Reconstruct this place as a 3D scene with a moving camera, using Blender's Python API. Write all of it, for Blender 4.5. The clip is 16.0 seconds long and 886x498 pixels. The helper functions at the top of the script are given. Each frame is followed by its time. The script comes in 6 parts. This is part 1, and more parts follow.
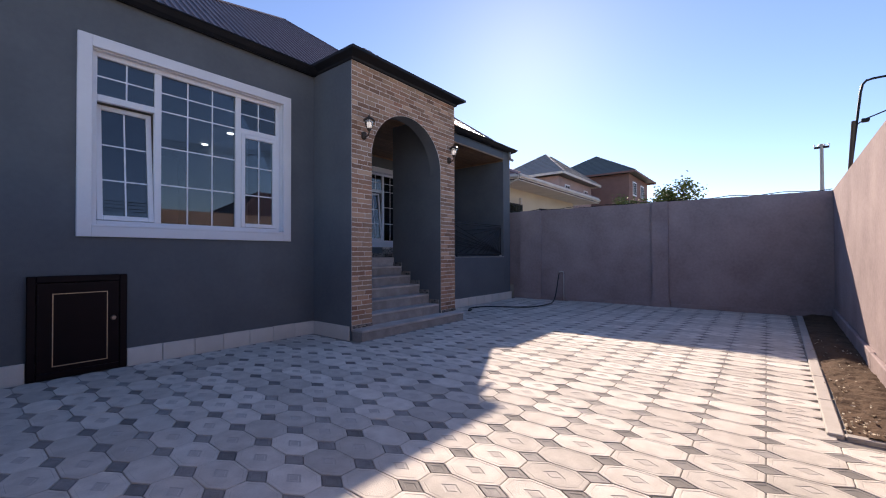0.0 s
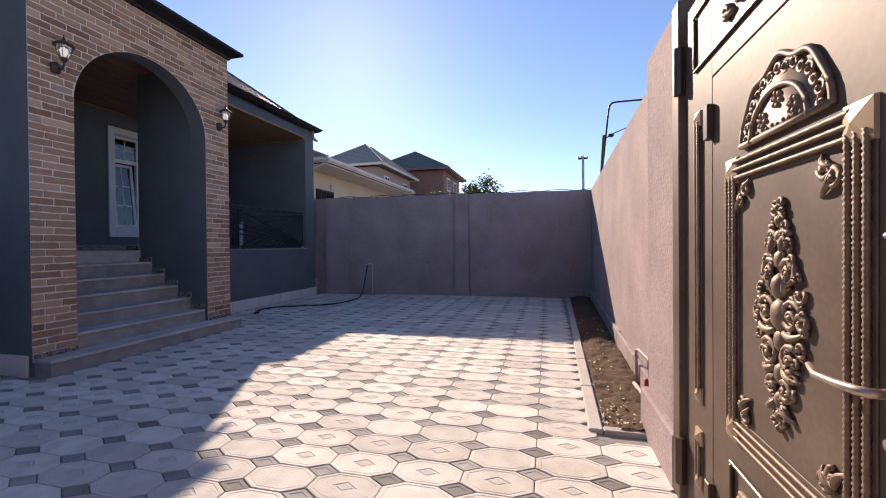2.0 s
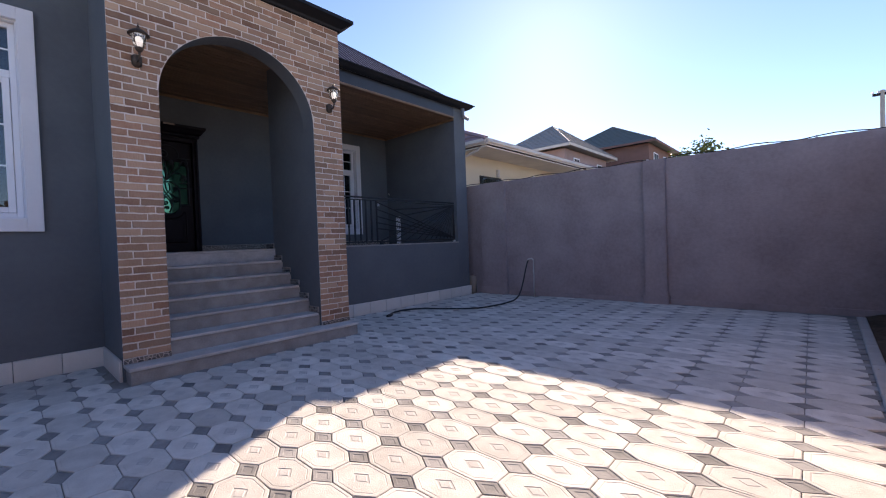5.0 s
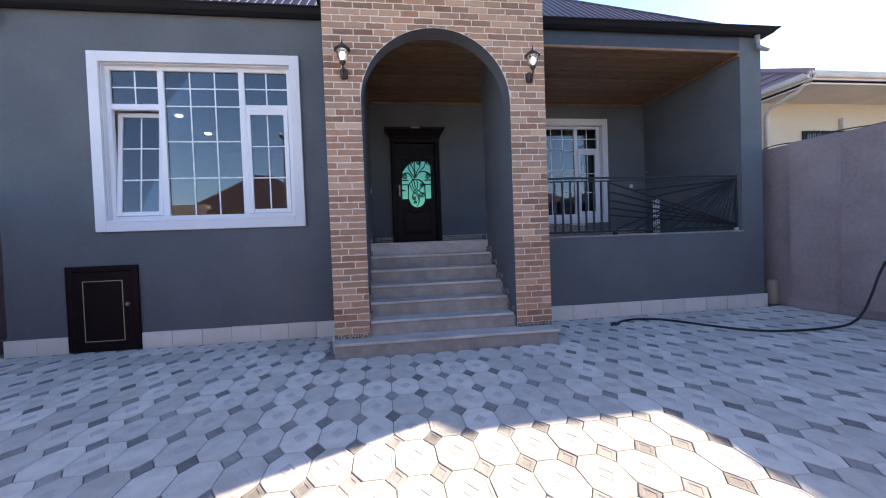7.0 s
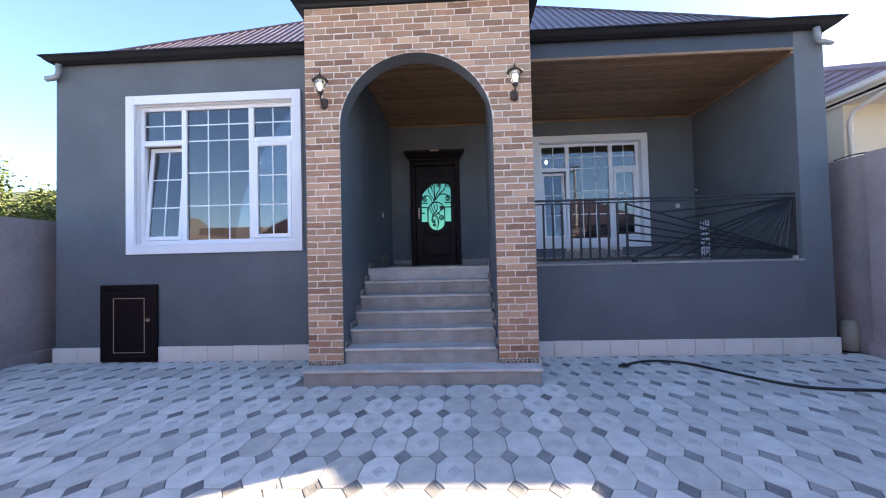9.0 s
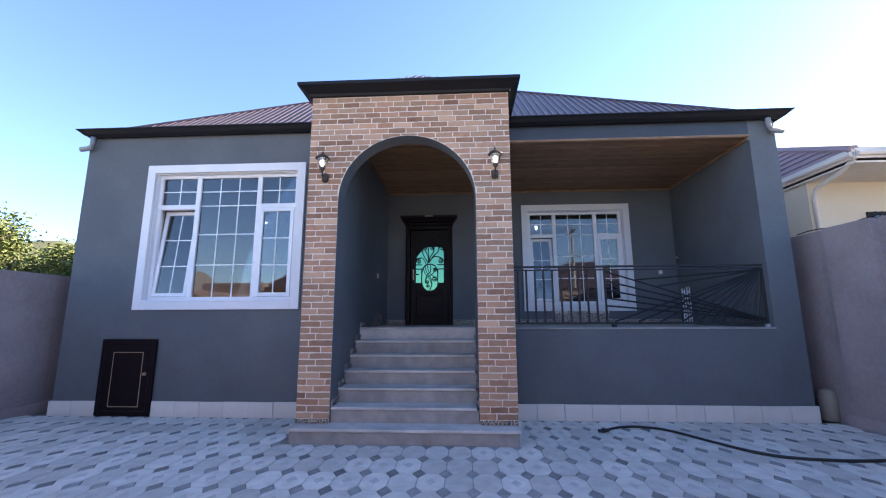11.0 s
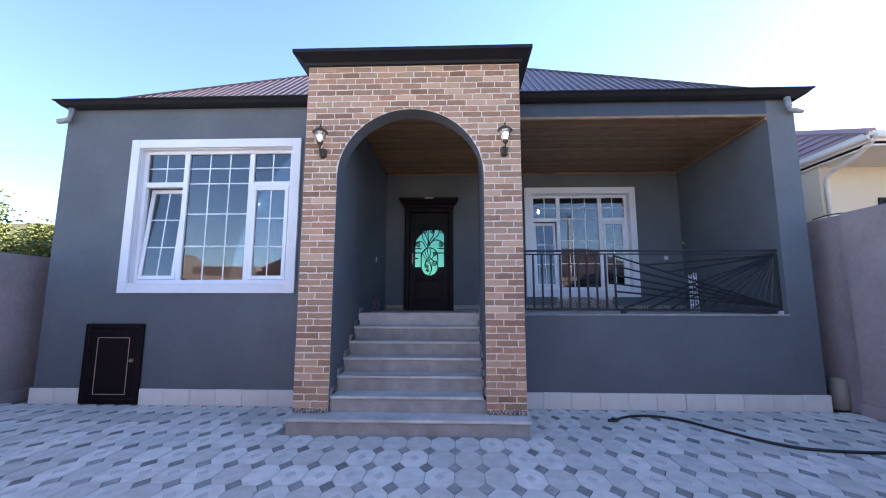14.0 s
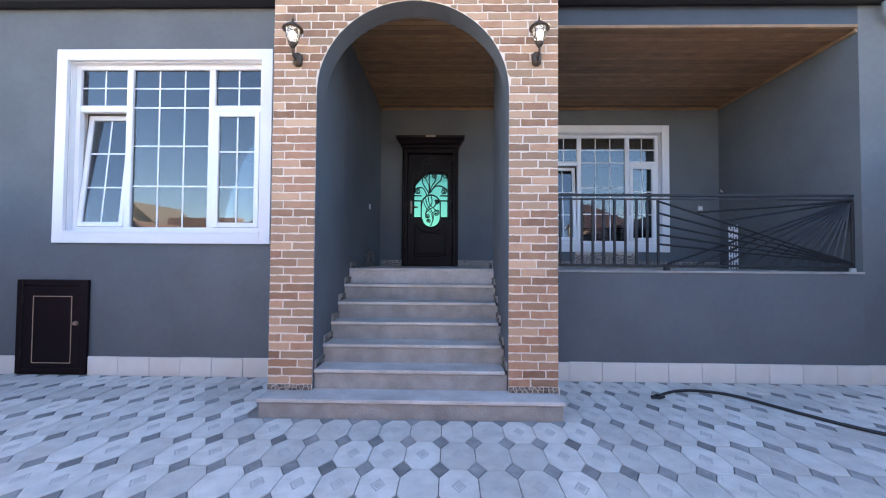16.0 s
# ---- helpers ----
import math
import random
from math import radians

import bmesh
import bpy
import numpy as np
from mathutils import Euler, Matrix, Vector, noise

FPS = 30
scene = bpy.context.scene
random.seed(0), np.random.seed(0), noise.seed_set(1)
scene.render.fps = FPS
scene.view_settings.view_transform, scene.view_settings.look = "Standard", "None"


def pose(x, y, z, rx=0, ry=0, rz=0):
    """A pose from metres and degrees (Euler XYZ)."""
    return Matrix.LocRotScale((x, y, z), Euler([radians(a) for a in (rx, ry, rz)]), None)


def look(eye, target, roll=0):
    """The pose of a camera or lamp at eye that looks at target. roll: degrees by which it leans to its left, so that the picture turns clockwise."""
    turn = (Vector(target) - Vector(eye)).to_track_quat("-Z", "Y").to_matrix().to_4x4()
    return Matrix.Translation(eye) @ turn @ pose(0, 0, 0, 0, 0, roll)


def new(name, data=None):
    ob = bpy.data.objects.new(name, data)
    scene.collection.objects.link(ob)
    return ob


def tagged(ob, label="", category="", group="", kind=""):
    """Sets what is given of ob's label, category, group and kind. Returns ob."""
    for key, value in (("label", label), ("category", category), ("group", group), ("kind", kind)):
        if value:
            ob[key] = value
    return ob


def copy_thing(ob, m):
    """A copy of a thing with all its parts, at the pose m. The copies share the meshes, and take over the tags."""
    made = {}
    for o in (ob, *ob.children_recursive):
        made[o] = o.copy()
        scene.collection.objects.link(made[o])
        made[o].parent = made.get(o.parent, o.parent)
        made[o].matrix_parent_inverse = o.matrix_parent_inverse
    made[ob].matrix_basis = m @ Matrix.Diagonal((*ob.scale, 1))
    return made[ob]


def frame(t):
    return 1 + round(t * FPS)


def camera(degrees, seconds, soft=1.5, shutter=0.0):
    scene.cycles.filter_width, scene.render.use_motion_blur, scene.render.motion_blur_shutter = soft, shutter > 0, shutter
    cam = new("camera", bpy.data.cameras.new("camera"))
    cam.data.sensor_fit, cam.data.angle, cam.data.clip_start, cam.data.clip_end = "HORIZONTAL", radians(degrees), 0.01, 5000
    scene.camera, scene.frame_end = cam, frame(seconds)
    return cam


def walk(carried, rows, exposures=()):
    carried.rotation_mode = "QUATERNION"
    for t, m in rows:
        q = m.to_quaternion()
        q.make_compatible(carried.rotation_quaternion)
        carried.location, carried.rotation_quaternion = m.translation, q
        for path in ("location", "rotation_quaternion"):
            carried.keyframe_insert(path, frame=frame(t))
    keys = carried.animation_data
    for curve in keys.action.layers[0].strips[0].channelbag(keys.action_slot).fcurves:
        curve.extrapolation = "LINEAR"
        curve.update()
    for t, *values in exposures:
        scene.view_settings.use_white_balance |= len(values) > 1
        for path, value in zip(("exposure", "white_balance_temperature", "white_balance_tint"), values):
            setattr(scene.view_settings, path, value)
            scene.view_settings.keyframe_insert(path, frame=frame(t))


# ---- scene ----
cam = camera(95.2, 16.0, 1.1)
PATH = [
    (0, (0.565, 0.33, 1.377), (2.128, 1.578, 1.404), -0.2),
    (0.5, (0.725, 0.394, 1.356), (2.503, 1.31, 1.32), 0.1),
    (1, (1.047, 0.31, 1.347), (2.935, 0.967, 1.297), 0.4),
    (1.5, (1.34, 0.254, 1.328), (3.268, 0.785, 1.295), 0.3),
    (2, (1.701, 0.266, 1.353), (3.637, 0.766, 1.335), -0.5),
    (2.5, (2.064, 0.243, 1.342), (3.99, 0.782, 1.311), -1.3),
    (3, (2.473, 0.228, 1.286), (4.383, 0.82, 1.253), -1.4),
    (5.5, (4.32, 0.344, 1.343), (5.53, 1.937, 1.297), -2.2),
    (6, (4.71, 0.439, 1.29), (5.591, 2.233, 1.235), -2.2),
    (6.5, (5.072, 0.547, 1.319), (5.648, 2.462, 1.261), -2.3),
    (7, (5.407, 0.545, 1.341), (5.691, 2.524, 1.293), -2.1),
    (7.5, (5.687, 0.679, 1.343), (5.711, 2.679, 1.347), -1.8),
    (8, (5.966, 0.842, 1.349), (5.884, 2.840, 1.418), -1.5),
    (8.5, (6.424, 0.804, 1.382), (6.331, 2.802, 1.417), -1.5),
    (11, (6.904, 0.333, 1.465), (6.798, 2.302, 1.8), -0.2),
    (11.5, (6.921, 0.332, 1.481), (6.805, 2.29, 1.87), -0.3),
    (12, (6.931, 0.336, 1.483), (6.802, 2.291, 1.882), -0.4),
    (12.5, (6.924, 0.342, 1.471), (6.798, 2.3, 1.856), -0.5),
    (13, (6.922, 0.36, 1.475), (6.812, 2.327, 1.822), -0.5),
    (13.5, (6.856, 0.461, 1.473), (6.766, 2.436, 1.778), -0.2),
    (14, (6.728, 0.625, 1.461), (6.657, 2.606, 1.727), 0.1),
    (14.5, (6.696, 0.815, 1.45), (6.629, 2.802, 1.666), 0.3),
    (15, (6.699, 1.086, 1.453), (6.634, 3.078, 1.617), 0.4),
    (15.5, (6.605, 1.39, 1.427), (6.545, 3.386, 1.526), 0.5),
    (16, (6.511, 1.693, 1.421), (6.472, 3.692, 1.477), 0.4),
]
walk(cam, [(t, look(eye, target, roll)) for t, eye, target, roll in PATH],
     [(0, 0.88, 7000, 23), (3, 0.8, 7150, 23), (5.5, 1.33, 7000, 22), (7, 1.98, 7250, 17), (8.5, 2.42, 7150, 15), (11, 2.12, 6750, 17), (13, 2.12, 6750, 17), (14.5, 2.52, 7050, 16), (16, 2.84, 7550, 14)])

# ---- light ----
SUN_AZ, SUN_EL = radians(27.1), radians(26.7)   # from +x towards +y, above the horizon
world = bpy.data.worlds.new("world")
scene.world = world
world.use_nodes = True
wn = world.node_tree.nodes
sky = wn.new("ShaderNodeTexSky")
sky.sky_type = "NISHITA"
sky.sun_disc = False
sky.sun_elevation = SUN_EL
sky.sun_rotation = radians(90) - SUN_AZ
sky.air_density, sky.dust_density, sky.ozone_density = 0.85, 0.085, 4.5
wn["Background"].inputs["Strength"].default_value = 0.118
world.node_tree.links.new(sky.outputs[0], wn["Background"].inputs["Color"])
sun = new("sun", bpy.data.lights.new("sun", "SUN"))
sun.data.energy, sun.data.angle, sun.data.color = 4.8, radians(0.53), (1.0, 0.885, 0.71)
sun.matrix_world = look((0, 0, 0), (-math.cos(SUN_EL) * math.cos(SUN_AZ), -math.cos(SUN_EL) * math.sin(SUN_AZ), -math.sin(SUN_EL)))


# ---- materials ----
def material(name, base, rough=0.7, metal=0.0, alt=None, spread=0.5, scale=3.0, bump=0.0, bump_scale=60.0, per_piece=0.0, spec=0.5, fine=0.0, third=None):
    """Principled paint: two-scale colour variation between base and alt, fine relief, optional variation from piece to piece."""
    m = bpy.data.materials.new(name)
    m.use_nodes = True
    n, l = m.node_tree.nodes, m.node_tree.links
    p = n["Principled BSDF"]
    p.inputs["Roughness"].default_value, p.inputs["Metallic"].default_value = rough, metal
    p.inputs["Specular IOR Level"].default_value = spec
    tc, info = n.new("ShaderNodeTexCoord"), n.new("ShaderNodeObjectInfo")
    geo, both, chance = n.new("ShaderNodeNewGeometry"), n.new("ShaderNodeMath"), n.new("ShaderNodeMath")
    l.new(info.outputs["Random"], both.inputs[0])
    l.new(geo.outputs["Random Per Island"], both.inputs[1])
    chance.operation = "FRACT"
    l.new(both.outputs[0], chance.inputs[0])
    shift = n.new("ShaderNodeVectorMath")
    shift.operation = "MULTIPLY_ADD"
    l.new((chance if per_piece else info).outputs[0 if per_piece else "Random"], shift.inputs[0])
    shift.inputs[1].default_value = (37, 53, 71)
    l.new(tc.outputs["Object"], shift.inputs[2])
    big, small = n.new("ShaderNodeTexNoise"), n.new("ShaderNodeTexNoise")
    for tex, sc, det in ((big, scale, 5), (small, scale * 14, 4)):
        tex.inputs["Scale"].default_value, tex.inputs["Detail"].default_value = sc, det
        l.new(shift.outputs[0], tex.inputs["Vector"])
    add = n.new("ShaderNodeMath")
    add.operation = "MULTIPLY_ADD"
    l.new(small.outputs["Fac"], add.inputs[0])
    add.inputs[1].default_value = 0.35 + fine
    l.new(big.outputs["Fac"], add.inputs[2])
    ramp = n.new("ShaderNodeMapRange")
    ramp.inputs["From Min"].default_value, ramp.inputs["From Max"].default_value = 0.5, 0.86 + fine
    ramp.inputs["To Max"].default_value = spread
    l.new(add.outputs[0], ramp.inputs["Value"])
    mix = n.new("ShaderNodeMix")
    mix.data_type = "RGBA"
    mix.inputs["A"].default_value = (*base, 1)
    mix.inputs["B"].default_value = (*(alt or tuple(c * 0.7 for c in base)), 1)
    l.new(ramp.outputs[0], mix.inputs["Factor"])
    out = mix.outputs["Result"]
    if third:
        blend, odd = n.new("ShaderNodeMix"), n.new("ShaderNodeMath")
        blend.data_type = "RGBA"
        odd.operation = "PINGPONG"
        odd.inputs[1].default_value = 0.14
        l.new(chance.outputs[0], odd.inputs[0])
        wide = n.new("ShaderNodeMapRange")
        wide.inputs["From Max"].default_value = 0.14
        l.new(odd.outputs[0], wide.inputs["Value"])
        l.new(wide.outputs[0], blend.inputs["Factor"])
        l.new(out, blend.inputs["A"])
        blend.inputs["B"].default_value = (*third, 1)
        out = blend.outputs["Result"]
    if per_piece:
        hsv, pr = n.new("ShaderNodeHueSaturation"), n.new("ShaderNodeMapRange")
        pr.inputs["To Min"].default_value, pr.inputs["To Max"].default_value = 1 - per_piece, 1 + per_piece
        l.new(chance.outputs[0], pr.inputs["Value"])
        l.new(pr.outputs[0], hsv.inputs["Value"])
        l.new(out, hsv.inputs["Color"])
        out = hsv.outputs["Color"]
    l.new(out, p.inputs["Base Color"])
    if bump:
        bt, bn = n.new("ShaderNodeTexNoise"), n.new("ShaderNodeBump")
        bt.inputs["Scale"].default_value, bt.inputs["Detail"].default_value = bump_scale, 6
        l.new(shift.outputs[0], bt.inputs["Vector"])
        bn.inputs["Strength"].default_value, bn.inputs["Distance"].default_value = bump, 0.01
        l.new(bt.outputs["Fac"], bn.inputs["Height"])
        l.new(bn.outputs[0], p.inputs["Normal"])
    return m


def glass(name, tint, gloss_ior=1.7):
    m = bpy.data.materials.new(name)
    m.use_nodes = True
    n, l = m.node_tree.nodes, m.node_tree.links
    n.remove(n["Principled BSDF"])
    tr, gl, mx, fr = n.new("ShaderNodeBsdfTransparent"), n.new("ShaderNodeBsdfGlossy"), n.new("ShaderNodeMixShader"), n.new("ShaderNodeFresnel")
    tr.inputs["Color"].default_value = (*tint, 1)
    gl.inputs["Roughness"].default_value = 0.0
    fr.inputs["IOR"].default_value = gloss_ior
    l.new(fr.outputs[0], mx.inputs[0]), l.new(tr.outputs[0], mx.inputs[1]), l.new(gl.outputs[0], mx.inputs[2])
    l.new(mx.outputs[0], n["Material Output"].inputs["Surface"])
    return m


def glow(name, colour, strength):
    m = bpy.data.materials.new(name)
    m.use_nodes = True
    p = m.node_tree.nodes["Principled BSDF"]
    p.inputs["Emission Color"].default_value, p.inputs["Emission Strength"].default_value = (*colour, 1), strength
    return m


STUCCO = material("slate_stucco", (0.136, 0.150, 0.162), 0.8, alt=(0.103, 0.115, 0.127), spread=0.8, scale=1.2, bump=0.35, bump_scale=140, spec=0.35)
PLASTER = material("mauve_plaster", (0.38, 0.308, 0.306), 0.9, alt=(0.262, 0.207, 0.21), spread=1.0, scale=1.3, bump=0.6, bump_scale=40, spec=0.2, fine=0.1)
OCTAGON = material("pale_concrete", (0.68, 0.648, 0.595), 0.85, alt=(0.53, 0.503, 0.46), spread=0.9, scale=7, bump=0.35, bump_scale=120, per_piece=0.16, spec=0.25)
DIAMOND = material("dark_concrete", (0.225, 0.22, 0.215), 0.85, alt=(0.34, 0.33, 0.315), spread=0.8, scale=9, bump=0.3, bump_scale=120, per_piece=0.32, spec=0.25)
DIRT = material("dirt_in_groove", (0.47, 0.45, 0.42), 0.95, alt=(0.56, 0.535, 0.50), spread=1, scale=12, bump=0.3)
JOINT = material("sandy_joint", (0.27, 0.255, 0.235), 0.95, scale=8, bump=0.5)
SOIL = material("dry_soil", (0.135, 0.092, 0.064), 0.97, alt=(0.065, 0.044, 0.030), spread=1.0, scale=4, bump=0.8, bump_scale=40, fine=0.2, spec=0.1)
KERB = material("kerb_concrete", (0.45, 0.43, 0.40), 0.9, alt=(0.33, 0.31, 0.28), scale=5, bump=0.4, per_piece=0.08)
BRICK = material("brick_slip", (0.275, 0.135, 0.085), 0.85, alt=(0.40, 0.235, 0.155), spread=1.0, scale=10, bump=0.9, bump_scale=55, per_piece=0.30, spec=0.25, fine=0.25, third=(0.44, 0.295, 0.20))
MORTAR = material("pale_mortar", (0.70, 0.62, 0.55), 0.95, alt=(0.62, 0.54, 0.47), scale=8, bump=0.5)
TRIM_WHITE = material("white_paint", (0.78, 0.78, 0.80), 0.6, alt=(0.70, 0.70, 0.73), spread=0.6, scale=2, bump=0.12, bump_scale=120)
PVC = material("white_pvc", (0.80, 0.80, 0.82), 0.3, alt=(0.75, 0.75, 0.78), scale=2)
# tread and riser tones pushed apart, painting in the shadow beneath the nosings
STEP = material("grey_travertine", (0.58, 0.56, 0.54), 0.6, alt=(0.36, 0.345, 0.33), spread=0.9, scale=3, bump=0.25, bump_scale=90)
RISER = material("darkened_rough_travertine", (0.35, 0.335, 0.32), 0.8, alt=(0.23, 0.218, 0.205), spread=0.9, scale=6, bump=0.7, bump_scale=55)
SKIRT = material("cream_limestone", (0.70, 0.67, 0.62), 0.7, alt=(0.60, 0.57, 0.52), scale=5, bump=0.2, per_piece=0.06)
PEBBLE = material("dark_chip", (0.07, 0.07, 0.075), 0.6, alt=(0.16, 0.145, 0.135), spread=1, scale=20, per_piece=0.55, third=(0.22, 0.19, 0.155))
GUTTER = material("black_sheet", (0.013, 0.014, 0.017), 0.5, alt=(0.02, 0.02, 0.024), scale=3, spec=0.2)
FASCIA_DARK = material("blue_black_paint", (0.030, 0.037, 0.050), 0.45, alt=(0.045, 0.053, 0.068), spread=0.8, scale=2)
ROOF = material("brown_roof_sheet", (0.115, 0.08, 0.09), 0.42, metal=0.3, alt=(0.09, 0.064, 0.073), scale=1.5)
PINE = material("pine_lining", (0.30, 0.185, 0.105), 0.55, alt=(0.17, 0.098, 0.055), spread=1.0, scale=4, per_piece=0.22, fine=0.15)
IRON = material("black_iron", (0.012, 0.012, 0.014), 0.55, alt=(0.03, 0.03, 0.033), scale=6)
DOOR_BROWN = material("dark_door_lacquer", (0.0105, 0.0045, 0.0065), 0.45, alt=(0.005, 0.0028, 0.0035), scale=5, spec=0.16, bump=0.1, bump_scale=90)
GOLD_LINE = material("gold_line", (0.60, 0.47, 0.32), 0.4, metal=0.6, scale=8)
GATE = material("bronze_gate_paint", (0.09, 0.064, 0.048), 0.55, metal=0.0, alt=(0.145, 0.108, 0.086), spread=0.9, scale=3.5, bump=0.05, bump_scale=380, spec=0.2, fine=0.1)
GATE_DARK = material("dark_bronze_paint", (0.075, 0.05, 0.038), 0.4, metal=0.5, alt=(0.11, 0.075, 0.055), scale=6)
BLOCK_GOLD = material("gold_rubbed_block", (0.36, 0.26, 0.165), 0.55, metal=0.35, alt=(0.33, 0.23, 0.15), spread=0.9, scale=25)
GATE_GOLD = material("gold_rubbed_bronze", (0.22, 0.155, 0.112), 0.55, metal=0.35, alt=(0.14, 0.095, 0.068), spread=0.9, scale=25)
STEEL = material("worn_steel", (0.46, 0.37, 0.32), 0.42, metal=0.9, alt=(0.33, 0.24, 0.19), scale=12)
WINDOW_GLASS = glass("window_glass", (0.42, 0.48, 0.52), 2.0)
LAMP_GLASS = glass("lamp_glass", (0.95, 0.95, 0.94), 1.9)
DOOR_GLASS = material("green_mirror_glass", (0.085, 0.25, 0.15), 0.04, metal=0.92, alt=(0.085, 0.245, 0.145), scale=1)
INNER = material("cream_inner_wall", (0.55, 0.53, 0.50), 0.9, scale=2)
DOWNLIGHT = glow("downlight_glow", (1.0, 0.95, 0.88), 8)
BULB = glow("lamp_bulb", (1.0, 0.97, 0.92), 0.3)
RUBBER = material("black_rubber", (0.02, 0.02, 0.022), 0.55, scale=9)
GALV = material("pale_pipe", (0.55, 0.54, 0.53), 0.5, alt=(0.40, 0.36, 0.33), scale=14)
PIPE_GREY = material("grey_pipe", (0.27, 0.28, 0.29), 0.5, alt=(0.21, 0.22, 0.23), scale=14)
CREAM_WALL = material("cream_render", (0.62, 0.56, 0.44), 0.9, alt=(0.54, 0.48, 0.37), scale=1.2, bump=0.3)
PINK_WALL = material("pinkish_render", (0.42, 0.30, 0.28), 0.9, scale=1.2, bump=0.3)
RED_BRICK = material("red_brick_wall", (0.23, 0.13, 0.11), 0.9, scale=2, bump=0.5)
GREY_TILE = material("grey_roof_tile", (0.30, 0.29, 0.28), 0.7, alt=(0.22, 0.22, 0.21), scale=2, bump=0.4)
GREEN_ROOF = material("dark_green_roof", (0.10, 0.125, 0.125), 0.55, alt=(0.12, 0.14, 0.135), scale=1)
LEAF = material("leaf", (0.10, 0.14, 0.03), 0.6, alt=(0.16, 0.18, 0.05), spread=1, scale=6)
BARK = material("bark", (0.10, 0.075, 0.055), 0.95, scale=6, bump=0.8)
EARTH = material("street_earth", (0.33, 0.285, 0.23), 0.95, alt=(0.25, 0.215, 0.175), scale=0.6, bump=0.6, bump_scale=12)
HILL = material("dry_hill", (0.10, 0.105, 0.05), 0.95, alt=(0.065, 0.08, 0.035), spread=1, scale=0.05)


# ---- mesh helpers ----
def box(bm, x0, x1, y0, y1, z0, z1):
    v = [bm.verts.new((x, y, z)) for z in (z0, z1) for x, y in ((x0, y0), (x1, y0), (x1, y1), (x0, y1))]
    for f in ((3, 2, 1, 0), (4, 5, 6, 7), (0, 1, 5, 4), (1, 2, 6, 5), (2, 3, 7, 6), (3, 0, 4, 7)):
        bm.faces.new([v[i] for i in f])
    return bm


def boxed(x0, x1, y0, y1, z0, z1, bevel=0.0):
    bm = box(bmesh.new(), x0, x1, y0, y1, z0, z1)
    if bevel:
        bmesh.ops.bevel(bm, geom=bm.edges[:], offset=bevel, segments=1, affect="EDGES")
    return bm


def prism(bm, loop, axis, a, b):
    """Extrude a flat loop of (u, v) along an axis from a to b: x: (y, z), y: (x, z), z: (x, y)."""
    def at(u, v, w):
        return {"x": (w, u, v), "y": (u, w, v), "z": (u, v, w)}[axis]
    lo, hi = [bm.verts.new(at(u, v, a)) for u, v in loop], [bm.verts.new(at(u, v, b)) for u, v in loop]
    bm.faces.new(lo), bm.faces.new(hi[::-1])
    n = len(loop)
    for i in range(n):
        j = (i + 1) % n
        bm.faces.new((lo[j], lo[i], hi[i], hi[j]))
    return bm


def sweep(bm, points, r, sides=8, flat=1.0):
    """A round bar along a line of points."""
    pts = [Vector(p) for p in points]
    rings = []
    for i, p in enumerate(pts):
        d = (pts[min(i + 1, len(pts) - 1)] - pts[max(i - 1, 0)]).normalized()
        up = Vector((0, 0, 1)) if abs(d.z) < 0.95 else Vector((0, 1, 0))
        s = d.cross(up).normalized()
        u = s.cross(d)
        rr = r[i] if isinstance(r, (list, tuple)) else r
        rings.append([bm.verts.new(p + rr * (math.cos(a) * s + flat * math.sin(a) * u)) for a in (2 * math.pi * k / sides for k in range(sides))])
    for a, b in zip(rings, rings[1:]):
        for k in range(sides):
            bm.faces.new((a[k], a[(k + 1) % sides], b[(k + 1) % sides], b[k]))
    bm.faces.new(rings[0][::-1]), bm.faces.new(rings[-1])
    return bm


def lathe(bm, profile, x=0, y=0, z=0, sides=16):
    """Turn (radius, height) pairs round the vertical through x, y."""
    rings = [[bm.verts.new((x + r * math.cos(a), y + r * math.sin(a), z + h)) for a in (2 * math.pi * k / sides for k in range(sides))] for r, h in profile]
    for a, b in zip(rings, rings[1:]):
        for k in range(sides):
            bm.faces.new((a[k], a[(k + 1) % sides], b[(k + 1) % sides], b[k]))
    bm.faces.new(rings[0][::-1]), bm.faces.new(rings[-1])
    return bm


def dome(bm, x, y, z, rx, ry, rz, seg=8, rings=4):
    """A cast boss: half an ellipsoid that bulges towards +y from the plane y."""
    grid = []
    for i in range(rings + 1):
        a = math.pi / 2 * i / rings
        grid.append([bm.verts.new((x + rx * math.cos(a) * math.cos(t), y + ry * math.sin(a), z + rz * math.cos(a) * math.sin(t))) for t in (2 * math.pi * k / seg for k in range(seg))] if i < rings else [bm.verts.new((x, y + ry, z))])
    for a, b in zip(grid, grid[1:]):
        for k in range(seg):
            if len(b) == 1:
                bm.faces.new((a[k], b[0], a[(k + 1) % seg]))
            else:
                bm.faces.new((a[k], b[k], b[(k + 1) % seg], a[(k + 1) % seg]))
    return bm


def mesh_of(name, bm, mat, smooth=False):
    bmesh.ops.recalc_face_normals(bm, faces=bm.faces[:])
    me = bpy.data.meshes.new(name)
    bm.to_mesh(me)
    bm.free()
    me.materials.append(mat)
    if smooth:
        for p in me.polygons:
            p.use_smooth = True
    return me


def part(name, bm, mat, parent=None, label="", smooth=False):
    ob = new(name, mesh_of(name, bm, mat, smooth))
    ob.parent = parent
    if label:
        ob["label"] = label
    return ob


def piece(name, me, parent, m=None):
    ob = new(name, me)
    ob.parent = parent
    if m is not None:
        ob.matrix_local = m
    return ob


